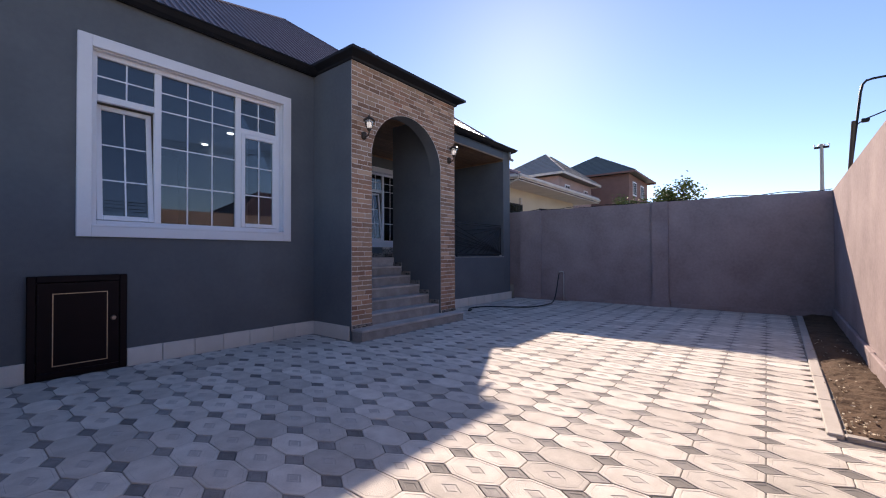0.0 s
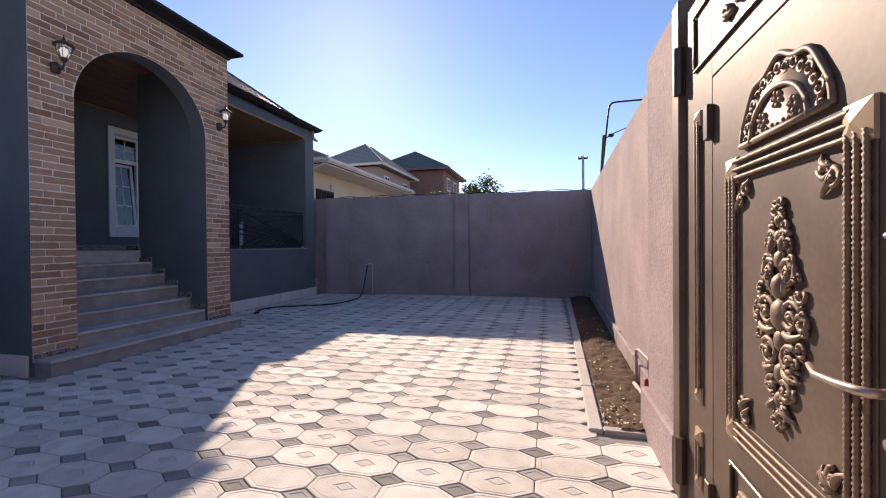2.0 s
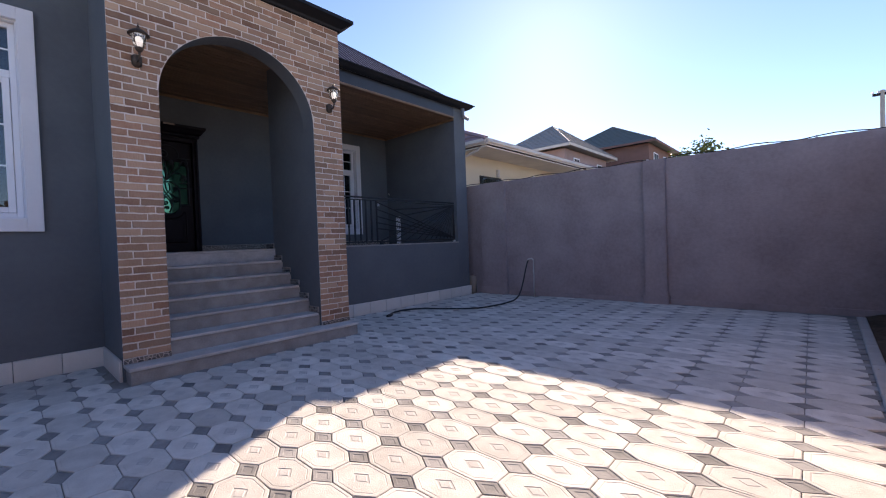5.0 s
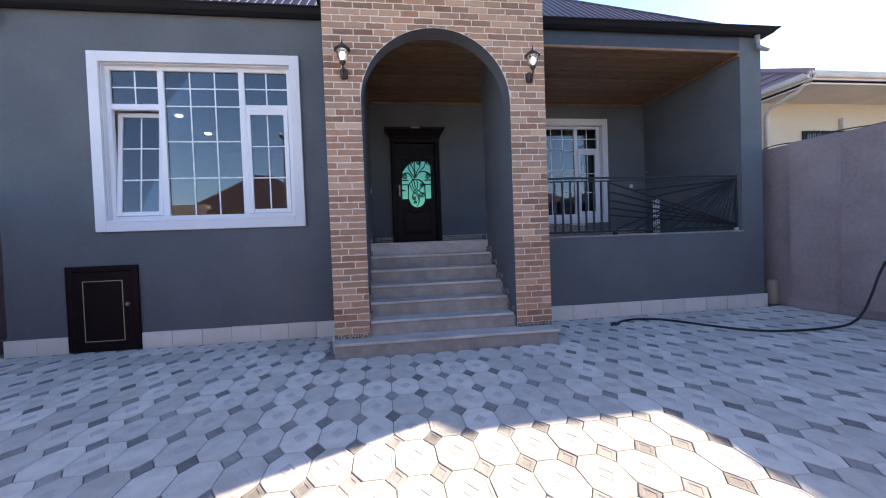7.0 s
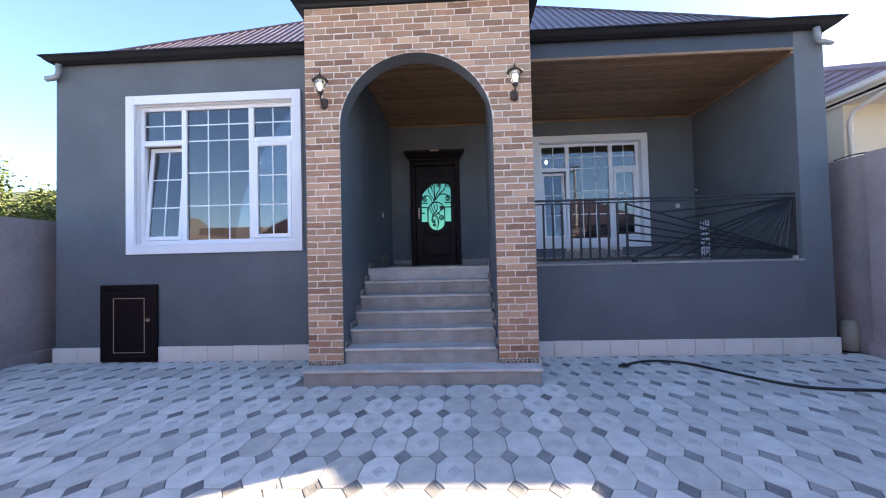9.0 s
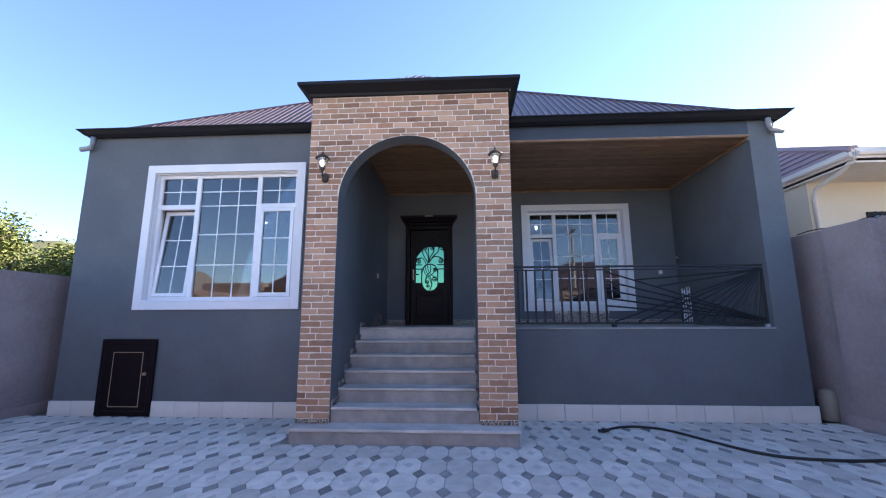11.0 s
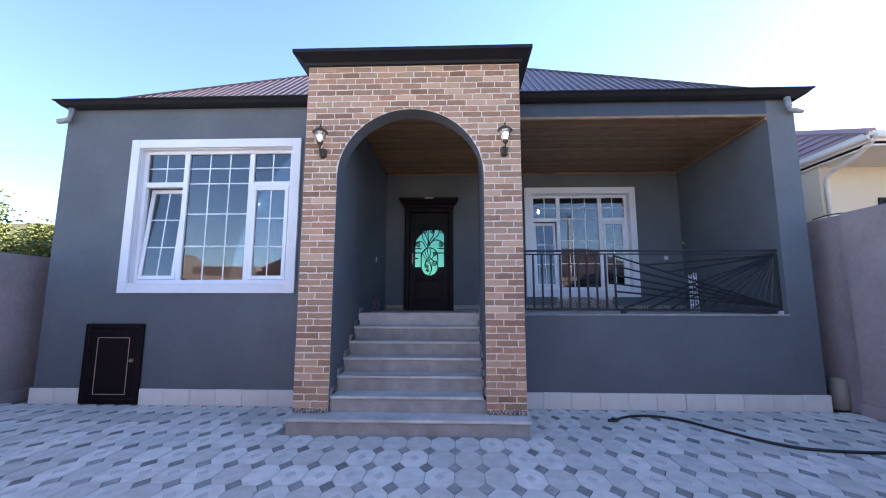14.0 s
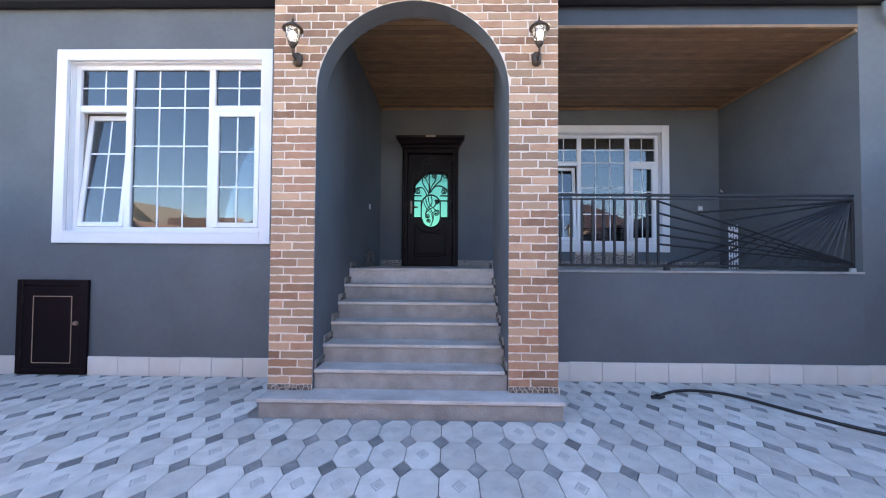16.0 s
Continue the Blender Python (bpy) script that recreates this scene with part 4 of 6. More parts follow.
part("end_post", boxed(rx1 - 0.03, rx1, -0.015, 0.015, 0.076, rt - 0.076, 0.003), IRON, rail)


def slant(xa, za, xb, zb, dy):
    part("slanting_bar", sweep(bmesh.new(), [(xa, dy, za), (xb, dy, zb)], 0.013, 4), IRON, rail)


lo, hi, span = 0.08, rt - 0.08, rx1 - 0.03 - fx0
for z in (0.985, 0.80, 0.62, 0.46, 0.31):
    slant(fx0, lo + (hi - lo) * z, rx1 - 0.03, lo + (hi - lo) * 0.03, -0.009)
for q in (0.05, 0.2, 0.34, 0.48, 0.58, 0.66, 0.73, 0.79, 0.85, 0.90, 0.95):
    slant(fx0 + span * q, lo, rx1 - 0.03, hi - 0.004, 0.009)
for q, z in ((0.20, 0.815), (0.33, 0.675)):
    slant(fx0 + span * q, lo + (hi - lo) * z, rx1 - 0.03, hi - 0.004, 0.009)
part("bracket", boxed(9.13, 9.2, -0.03, 0.012, -0.004, 0.044, 0.004), IRON, rail)
part("bracket", boxed(rx1 - 0.06, rx1, -0.03, 0.012, -0.004, 0.044, 0.004), GALV, rail)

# ---- wall lamps ----
LAMP_METAL = material("aged_lamp_bronze", (0.045, 0.033, 0.026), 0.5, metal=0.4, alt=(0.09, 0.065, 0.048), spread=0.9, scale=30)


def wall_lamp(x):
    lamp = thing("wall_lamp", "dark bronze lantern wall lamp with clear glass on the brick pier", "wall lamp", x, FRONT, 3.43, "lanterns beside the arch")
    part("back_plate", lathe(bmesh.new(), [(0.02, -0.13), (0.045, -0.11), (0.05, -0.02), (0.02, 0.0)], 0, -0.012, 0, 10), LAMP_METAL, lamp, "", True)
    part("arm", sweep(bmesh.new(), [(0, -0.02, -0.06), (0, -0.07, -0.09), (0, -0.12, -0.08), (0, -0.145, -0.04), (0, -0.145, 0.0)], 0.011, 8), LAMP_METAL, lamp, "", True)
    part("cup", lathe(bmesh.new(), [(0.012, -0.02), (0.028, 0.0), (0.04, 0.02), (0.036, 0.03)], 0, -0.145, 0, 14), LAMP_METAL, lamp, "", True)
    g = part("glass", lathe(bmesh.new(), [(0.036, 0.03), (0.055, 0.07), (0.066, 0.12), (0.07, 0.155)], 0, -0.145, 0, 8), LAMP_GLASS, lamp, "clear faceted glass")
    g.visible_shadow = False
    part("bulb", lathe(bmesh.new(), [(0.016, 0.035), (0.022, 0.06), (0.034, 0.085), (0.037, 0.112), (0.028, 0.134), (0.010, 0.145)], 0, -0.145, 0, 12), BULB, lamp, "glowing white bulb", True)
    for k in range(4):
        a = math.pi / 4 + k * math.pi / 2
        c, s = math.cos(a), math.sin(a)
        part("rib", sweep(bmesh.new(), [(r * c, -0.145 + r * s, h) for r, h in ((0.038, 0.03), (0.058, 0.07), (0.069, 0.12), (0.073, 0.155))], 0.0035, 5), LAMP_METAL, lamp)
    part("hood", lathe(bmesh.new(), [(0.078, 0.155), (0.098, 0.158), (0.094, 0.17), (0.055, 0.205), (0.022, 0.22), (0.018, 0.235)], 0, -0.145, 0, 14), LAMP_METAL, lamp, "", True)
    part("finial", lathe(bmesh.new(), [(0.006, 0.234), (0.013, 0.25), (0.005, 0.265), (0.004, 0.285)], 0, -0.145, 0, 8), LAMP_METAL, lamp, "", True)
    return lamp


copy_thing(wall_lamp(5.005), pose(7.325, FRONT, 3.43))

# ---- small fittings on porch ----
sw = thing("light_switch", "small white light switch on the stair wall", "switch", AX0, 8.19, 2.28)
part("plate", boxed(0.001, 0.012, -0.04, 0.04, -0.045, 0.045, 0.003), PVC, sw)
part("rocker", boxed(0.0115, 0.017, -0.025, 0.025, -0.03, 0.03, 0.002), PVC, sw)
so = thing("wall_socket", "grey wall socket on the porch wall", "socket", 11.09, BACK, 2.41)
part("plate", boxed(-0.045, 0.045, -0.012, -0.001, -0.045, 0.045, 0.003), GALV, so)
part("insert", lathe(bmesh.new(), [(0.026, -0.002), (0.026, 0.004), (0.02, 0.004)], 0, 0, 0, 14), PVC, so).matrix_local = pose(0, -0.012, 0, 90)
bx = thing("junction_stub", "short pale cable stub on the terrace side wall", "cable stub", 11.438, 9.1, 2.70)
part("stub", sweep(bmesh.new(), [(0, 0, 0), (-0.03, -0.01, 0), (-0.05, -0.02, 0.03)], 0.012, 8), GALV, bx, "", True)
for k in range(2):
    up = thing("slotted_upright", "white slotted metal strip standing against the terrace wall", "metal strip", 11.16 + 0.12 * k, 8.5 + 0.05 * k, PORCH, "slotted strips on the terrace")
    for s in (-1, 1):
        part("flange", boxed(s * 0.024 - 0.009, s * 0.024 + 0.009, -0.006, 0.006, 0, 0.70 + 0.04 * k, 0.002), PVC, up)
    for j in range(8):
        part("web", boxed(-0.014, 0.014, -0.004, 0.004, 0.03 + 0.085 * j, 0.062 + 0.085 * j), PVC, up)

# ---- hose, standpipe, stub post ----
hose = thing("garden_hose", "long black rubber hose lying over the paving", "hose")
ctrl = [(8.68, 6.0), (8.84, 6.12), (9.02, 6.2), (9.25, 6.2), (9.52, 6.04), (9.78, 5.58), (10.0, 5.24), (10.25, 5.05), (10.75, 4.97), (11.2, 5.0), (11.42, 5.06)]
pts = []
for i in range(len(ctrl) - 1):
    p0, p1, p2, p3 = (ctrl[max(0, min(len(ctrl) - 1, i + d))] for d in (-1, 0, 1, 2))
    for k in range(6):
        u = k / 6
        pts.append(tuple(0.5 * (2 * p1[c] + (p2[c] - p0[c]) * u + (2 * p0[c] - 5 * p1[c] + 4 * p2[c] - p3[c]) * u * u + (3 * p1[c] - p0[c] - 3 * p2[c] + p3[c]) * u ** 3) for c in (0, 1)) + (0.016,))
pts += [(11.5, 5.075, 0.025), (11.64, 5.09, 0.08), (11.78, 5.11, 0.2), (11.93, 5.13, 0.42), (12.06, 5.15, 0.64), (12.17, 5.17, 0.77), (12.23, 5.185, 0.81)]
part("tube", sweep(bmesh.new(), pts, 0.0155, 8), RUBBER, hose, "", True)
part("nozzle", lathe(bmesh.new(), [(0.02, 0), (0.024, 0.03), (0.016, 0.06), (0.02, 0.10)], 0, 0, 0, 10), GUTTER, hose).matrix_local = pose(8.69, 6.01, 0.022, 90, 0, -60)
part("coupling", sweep(bmesh.new(), [(8.6, 5.96, 0.02), (8.66, 5.93, 0.02), (8.72, 5.95, 0.03), (8.74, 6.01, 0.02)], 0.012, 6), RUBBER, hose)
sp = thing("standpipe", "bent pale metal standpipe beside the yard wall", "water pipe", 12.24, 5.05, 0)
part("pipe", sweep(bmesh.new(), [(0, 0, -0.02), (0, 0, 0.78), (0, 0.01, 0.83), (0, 0.04, 0.86), (0, 0.12, 0.85), (0, 0.15, 0.82)], 0.017, 10), GALV, sp, "", True)
part("valve", boxed(-0.02, 0.02, 0.13, 0.17, 0.78, 0.825, 0.006), STEEL, sp)
st = thing("concrete_stub", "short weathered concrete stub in the gap by the wall", "post", 12.16, 6.8, -0.02)
part("stub", lathe(bmesh.new(), [(0.10, 0), (0.115, 0.03), (0.112, 0.2), (0.118, 0.33), (0.10, 0.36), (0.105, 0.385), (0.085, 0.42), (0.045, 0.44), (0.01, 0.43)], 0, 0, 0, 14), EARTH, st, "", True)
PIPE_PAINT = material("mauve_pipe_paint", (0.36, 0.27, 0.26), 0.6, alt=(0.27, 0.19, 0.18), scale=10)
wp = thing("irrigation_pipe", "pinkish water pipe with a red tap by the wall", "water pipe", 5.75, street_y(5.75), 0)
part("loop", sweep(bmesh.new(), [(0.16, 0.06, -0.04), (0.17, 0.07, 0.28), (0.165, 0.065, 0.33), (0.12, 0.055, 0.345), (-0.2, 0.045, 0.345), (-0.24, 0.04, 0.33), (-0.25, 0.035, 0.18)], 0.016, 8), PIPE_PAINT, wp, "", True)
part("low_pipe", sweep(bmesh.new(), [(0.1, 0.10, 0.03), (-0.1, 0.09, 0.035), (-0.45, 0.08, 0.03), (-0.7, 0.06, 0.02)], 0.02, 8), PIPE_PAINT, wp, "", True)
RED = material("red_plastic", (0.45, 0.03, 0.04), 0.4, scale=9)
part("tap_handle", boxed(-0.262, -0.24, 0.055, 0.085, 0.10, 0.19, 0.005), RED, wp, "red tap handle")

# dry leaves and chips on the soil
bm = bmesh.new()
rnd = random.Random(5)
for k in range(150):
    x = 4.9 + 4.5 * rnd.random() ** 2.2
    y = street_y(x) + 0.08 + rnd.random() * (-0.2 - street_y(x))
    z = 0.02 + rnd.uniform(0, 0.015)
    a, s = rnd.uniform(0, 6.28), rnd.uniform(0.005, 0.014)
    q = [Vector((x + s * 1.6 * math.cos(a + b) * w, y + s * math.sin(a + b), z + rnd.uniform(-0.004, 0.008))) for b, w in ((0, 1.2), (1.6, 0.6), (3.1, 1.2), (4.7, 0.6))]
    v = [bm.verts.new(p) for p in q] + [bm.verts.new(p + Vector((0, 0, -0.004))) for p in q]
    for f in ((0, 1, 2, 3), (7, 6, 5, 4), (0, 4, 5, 1), (1, 5, 6, 2), (2, 6, 7, 3), (3, 7, 4, 0)):
        bm.faces.new([v[i] for i in f])
CHIP = material("dry_leaf_chip", (0.42, 0.34, 0.22), 0.9, alt=(0.6, 0.55, 0.45), spread=1, scale=30)
tagged(part("leaf_litter", bm, CHIP), "dry leaves and pale chips scattered on the soil", "leaf litter", "", "stuff")


# ---- street gate ----
GY = -0.43                                   # inner face of the gate sheet
gate = thing("gate", "tall bronze-painted steel street gate with cast ornaments and rope mouldings", "gate", 0, GY, 0)


def rope(bm, p, q, r, pitch=0.03):
    """A twisted rope bar from p to q, lying on the gate's face."""
    p, q = Vector(p), Vector(q)
    d = (q - p).normalized()
    s = d.cross(Vector((0, 1, 0))).normalized()
    u = Vector((0, 1, 0))
    n = max(2, int((q - p).length / 0.0065))
    rings = []
    for i in range(n + 1):
        f = i / n
        a0 = 2 * math.pi * f * (q - p).length / pitch
        ring = []
        for k in range(6):
            a = 2 * math.pi * k / 6
            rr = r * (1 + 0.28 * math.cos(2 * (a - a0)))
            ring.append(bm.verts.new(p.lerp(q, f) + s * rr * math.cos(a) + u * rr * math.sin(a)))
        rings.append(ring)
    for a, b in zip(rings, rings[1:]):
        for k in range(6):
            bm.faces.new((a[k], a[(k + 1) % 6], b[(k + 1) % 6], b[k]))
    bm.faces.new(rings[0]), bm.faces.new(rings[-1][::-1])
    return bm


def pyramid(x, z, s, owner, h=0.03):
    bm = bmesh.new()
    v = [bm.verts.new((x + a * s, 0.002, z + b * s)) for a, b in ((-1, -1), (1, -1), (1, 1), (-1, 1))]
    w = [bm.verts.new((x + a * s * 0.95, 0.012, z + b * s * 0.95)) for a, b in ((-1, -1), (1, -1), (1, 1), (-1, 1))]
    t = bm.verts.new((x, 0.012 + h * 0.5, z))
    bm.faces.new(v[::-1])
    for k in range(4):
        bm.faces.new((v[k], v[(k + 1) % 4], w[(k + 1) % 4], w[k]))
        bm.faces.new((w[k], w[(k + 1) % 4], t))
    part("corner_block", bm, BLOCK_GOLD, owner, "gold-rubbed pyramid block")


def upright_moulding(x, z0, z1, owner, ropes=3, step=0.03):
    """A strip of parallel rope mouldings with a block at each end."""
    half = step * (ropes - 1) / 2
    part("moulding_bed", boxed(x - half - 0.018, x + half + 0.018, 0.001, 0.006, z0, z1, 0.002), GATE, owner)
    for k in range(ropes):
        xx = x - half + step * k
        part("rope", rope(bmesh.new(), (xx, 0.013, z0 + 0.01), (xx, 0.013, z1 - 0.01), 0.0078), GATE_GOLD, owner, "", True)
    for z in (z0, z1):
        pyramid(x, z, half + 0.02, owner)


def moulded_frame(x0, x1, z0, z1, owner, step=0.03):
    w = step * 2
    for x in (x0 + w / 2, x1 - w / 2):
        part("moulding_bed", boxed(x - w / 2 - 0.018, x + w / 2 + 0.018, 0.001, 0.006, z0, z1, 0.002), GATE, owner)
        for k in range(3):
            xx = x - w / 2 + step * k
            part("rope", rope(bmesh.new(), (xx, 0.013, z0 + 0.05), (xx, 0.013, z1 - 0.05), 0.0078), GATE_GOLD, owner, "", True)
    for z in (z0 + w / 2, z1 - w / 2):
        part("moulding_bed", boxed(x0 + w, x1 - w, 0.001, 0.0055, z - w / 2 - 0.018, z + w / 2 + 0.018, 0.002), GATE, owner)
        for k in range(3):
            zz = z - w / 2 + step * k
            part("rope", rope(bmesh.new(), (x0 + 0.05, 0.0125, zz), (x1 - 0.05, 0.0125, zz), 0.0075), GATE_GOLD, owner, "", True)
        for x in (x0 + w / 2, x1 - w / 2):
            pyramid(x, z, w / 2 + 0.02, owner)


def cast_scroll(bm, cx, cz, r, turns, start, hand, thick=0.012):
    n = int(12 * turns)
    pts, rad = [], []
    for k in range(n + 1):
        q = k / n
        a = start + hand * 2 * math.pi * turns * q
        rr = r * (1 - 0.85 * q)
        pts.append((cx + rr * math.cos(a), 0.006 + 0.008 * q, cz + rr * math.sin(a)))
        rad.append(thick * (1.15 - 0.4 * q))
    sweep(bm, pts, rad, 6)
    dome(bm, cx, 0.008, cz, r * 0.28, 0.014, r * 0.28)


def leaf_boss(bm, cx, cz, length, width, angle):
    """A cast leaf: a curling, tapering body with a raised midrib."""
    pts, rad = [], []
    x, z, a = cx, cz, angle
    for k in range(9):
        q = k / 8
        pts.append((x, 0.003 + 0.009 * math.sin(math.pi * q), z))
        rad.append(width * (0.35 + 0.65 * math.sin(math.pi * min(1.0, 0.15 + q * 0.8))) * (1 - 0.55 * q) * 0.8)
        a += 0.16 if math.cos(angle) > 0 else -0.16
        x, z = x + math.cos(a) * length / 8, z + math.sin(a) * length / 8
    sweep(bm, pts, rad, 6)
    sweep(bm, [(p[0], p[1] + r * 0.8, p[2]) for p, r in zip(pts, rad)], [r * 0.25 for r in rad], 4)


# piers' steel post, then the leaf with its wicket
part("hinge_post", boxed(4.06, 4.17, -0.06, 0.03, -0.02, 2.62, 0.004), GATE, gate, "bronze-painted steel hinge post")
for z in (0.1, 2.12):
    part("hinge", sweep(bmesh.new(), [(4.05, 0.03, z), (4.05, 0.03, z + 0.24)], 0.026, 10), GATE_DARK, gate)
leaf_a = part("gate_leaf", boxed(3.70, 4.04, -0.045, 0.0, 0.03, 2.52, 0.003), GATE, gate)
part("gate_leaf", boxed(1.98, 2.662, -0.045, 0.0, 0.03, 2.52, 0.003), GATE, gate)
part("gate_leaf", boxed(0.04, 1.97, -0.045, 0.0, 0.03, 2.52, 0.003), GATE, gate)
top_panel = part("gate_head", boxed(2.662, 3.70, -0.045, 0.0, 2.075, 2.52, 0.003), GATE, gate)
part("wicket_backing", box(bmesh.new(), 2.64, 3.72, -0.05, -0.046, 0.03, 2.1), GATE_DARK, gate)
wicket = part("wicket_door", boxed(2.668, 3.694, -0.044, 0.001, 0.05, 2.069, 0.003), GATE, gate, "wicket door in the gate")

upright_moulding(3.845, 0.64, 1.93, gate, 2, 0.034)
upright_moulding(3.845, 0.23, 0.44, gate, 2, 0.034)
upright_moulding(2.495, 0.72, 1.96, gate, 3)
for z in (0.16, 1.80):
    part("hinge_block", boxed(3.67, 3.72, 0.001, 0.03, z, z + 0.15, 0.004), GATE_DARK, gate, "black hinge block")
# moulded rectangle of the head panel, with its scroll ornament
for b in ((2.1, 3.90, 2.165, 2.18), (2.1, 3.90, 2.425, 2.44), (3.885, 3.90, 2.18, 2.425)):
    part("head_moulding", boxed(b[0], b[1], 0.001, 0.014, b[2], b[3], 0.004), GATE_DARK, gate)


def cast(name, shape, *where):
    bm = bmesh.new()
    shape(bm, *where)
    part(name, bm, GATE_GOLD, head_ornament, "", True)


head_ornament = new("head_ornament")
head_ornament.parent = gate
for s in (-1, 1):
    cast("cast_scroll", cast_scroll, 3.17 + s * 0.10, 2.29, 0.055, 1.4, 0.5 if s > 0 else math.pi - 0.5, s)
    cast("cast_scroll", cast_scroll, 3.17 + s * 0.24, 2.275, 0.045, 1.3, 2.2 if s > 0 else math.pi - 2.2, -s)
    cast("cast_scroll", cast_scroll, 3.17 + s * 0.36, 2.25, 0.035, 1.2, 0.5 if s > 0 else math.pi - 0.5, s)
    cast("cast_leaf", leaf_boss, 3.17 + s * 0.05, 2.31, 0.12, 0.028, math.pi / 2 - s * 0.9)
    cast("cast_leaf", leaf_boss, 3.17 + s * 0.16, 2.25, 0.14, 0.025, -0.2 if s > 0 else math.pi + 0.2)
    cast("cast_leaf", leaf_boss, 3.17 + s * 0.30, 2.24, 0.14, 0.02, -0.2 if s > 0 else math.pi + 0.2)
cast("cast_leaf", leaf_boss, 3.17, 2.22, 0.18, 0.035, math.pi / 2)

# wicket: fan medallion, moulded frame with cast spray, corner leaves, lower panel
WX = 3.16
bm = bmesh.new()
R0 = 0.235
fan = [(WX + R0 * 0.80 * math.cos(a), 1.695 + 0.175 * math.sin(a)) for a in (math.pi * k / 20 for k in range(21))]
prism(bm, fan, "y", 0.001, 0.012)
for k in range(15):
    a = math.pi * (k + 0.5) / 15
    cast_scroll(bm, WX + R0 * 0.87 * math.cos(a), 1.695 + 0.186 * math.sin(a), 0.024, 1.1, a - 1.4, 1 if k % 2 else -1, 0.0062)
sweep(bm, [(WX + R0 * 0.68 * math.cos(a), 0.016, 1.695 + 0.135 * math.sin(a)) for a in (math.pi * k / 24 for k in range(25))], 0.009, 6)
sweep(bm, [(WX + R0 * 1.03 * math.cos(a), 0.008, 1.695 + (0.222 + 0.012 * math.sin(9 * a)) * math.sin(a)) for a in (math.pi * k / 60 for k in range(61))], 0.01, 6)
sweep(bm, [(WX - R0 * 1.03, 0.012, 1.70), (WX + R0 * 1.03, 0.012, 1.70)], 0.011, 6)
for cx, cz in ((0, 0.092), (-0.085, 0.05), (0.085, 0.05)):
    for k in range(6):
        a = 2 * math.pi * k / 6 + 0.3
        dome(bm, WX + cx + 0.02 * math.cos(a), 0.011, 1.70 + cz + 0.02 * math.sin(a), 0.0105, 0.011, 0.0105, 6, 2)
    dome(bm, WX + cx, 0.011, 1.70 + cz, 0.009, 0.015, 0.009, 6, 2)
for k in range(9):
    dome(bm, WX - 0.12 + 0.03 * k, 0.011, 1.718 + 0.004 * (k % 2), 0.007, 0.007, 0.007, 6, 2)
part("fan_medallion", bm, GATE_GOLD, wicket, "cast fan-shaped medallion", True)
moulded_frame(2.80, 3.515, 0.615, 1.655, wicket)


def cast_piece(name, shape, *where):
    piece_bm = bmesh.new()
    shape(piece_bm, *where)
    part(name, piece_bm, GATE_GOLD, wicket, "", True)


for s in (-1, 1):
    for z, dx, r, tn, st, hd in ((1.13, 0.075, 0.06, 1.5, 0.2, 1), (1.26, 0.06, 0.05, 1.4, 2.6, -1), (1.00, 0.065, 0.055, 1.4, 0.8, 1), (1.36, 0.035, 0.035, 1.3, 0.4, 1), (0.90, 0.04, 0.04, 1.3, 2.2, -1), (1.12, 0.135, 0.035, 1.2, 2.9, -1)):
        cast_piece("cast_scroll", cast_scroll, WX + s * dx * 0.88, z, r * 0.9, tn, st if s > 0 else math.pi - st, hd * s, 0.0095)
    for z, ang, ln in ((1.20, 0.6, 0.12), (1.08, -0.5, 0.13), (0.97, -0.9, 0.10), (1.31, 1.0, 0.09), (0.86, -1.2, 0.08)):
        cast_piece("cast_leaf", leaf_boss, WX + s * 0.022, z, ln * 0.9, 0.021, ang if s > 0 else math.pi - ang)
for z, r in ((1.13, 0.042), (1.05, 0.03), (1.22, 0.032), (1.30, 0.026), (0.95, 0.027), (0.87, 0.022), (0.82, 0.017), (1.37, 0.02), (1.42, 0.017), (1.46, 0.012), (0.78, 0.012)):
    cast_piece("cast_flower", dome, WX, 0.001, z, r, 0.027 if r > 0.03 else 0.019, r * 1.3)
for k in range(14):
    z = 0.80 + 0.05 * k
    reach = 0.135 * max(0.16, 1 - abs(z - 1.12) / 0.37)
    for s in (-1, 1):
        cast_piece("cast_curl", cast_scroll, WX + s * reach, z, 0.019 + 0.007 * (k % 3) / 2, 1.2, 1.1 * k, s if k % 2 else -s, 0.0062)
        cast_piece("cast_curl", cast_scroll, WX + s * reach * 0.55, z + 0.024, 0.017, 1.1, 0.9 * k + 1, -s if k % 2 else s, 0.0058)
for sx, sz in ((-1, -1), (1, -1), (1, 1), (-1, 1)):
    bm = bmesh.new()
    cx, cz = WX + sx * 0.245, 1.135 + sz * 0.405
    cast_scroll(bm, cx - sx * 0.03, cz, 0.03, 1.2, 0.0, sx * sz, 0.008)
    cast_scroll(bm, cx, cz - sz * 0.03, 0.028, 1.2, 1.5, -sx * sz, 0.008)
    leaf_boss(bm, cx, cz, 0.07, 0.017, math.atan2(0, -sx))
    leaf_boss(bm, cx, cz, 0.10, 0.017, math.atan2(-sz, 0))
    part("corner_leaf", bm, GATE_GOLD, wicket, "cast corner leaf", True)
for b in ((2.80, 3.50, 0.495, 0.51), (2.80, 3.50, 0.10, 0.115), (2.80, 2.815, 0.115, 0.495), (3.485, 3.50, 0.115, 0.495)):
    part("lower_moulding", boxed(b[0], b[1], 0.002, 0.018, b[2], b[3], 0.004), GATE_DARK, wicket)
bm = boxed(2.98, 3.32, 0.002, 0.03, 0.21, 0.40, 0.02)
part("lower_boss", bm, BLOCK_GOLD, wicket, "raised gold-rubbed panel")
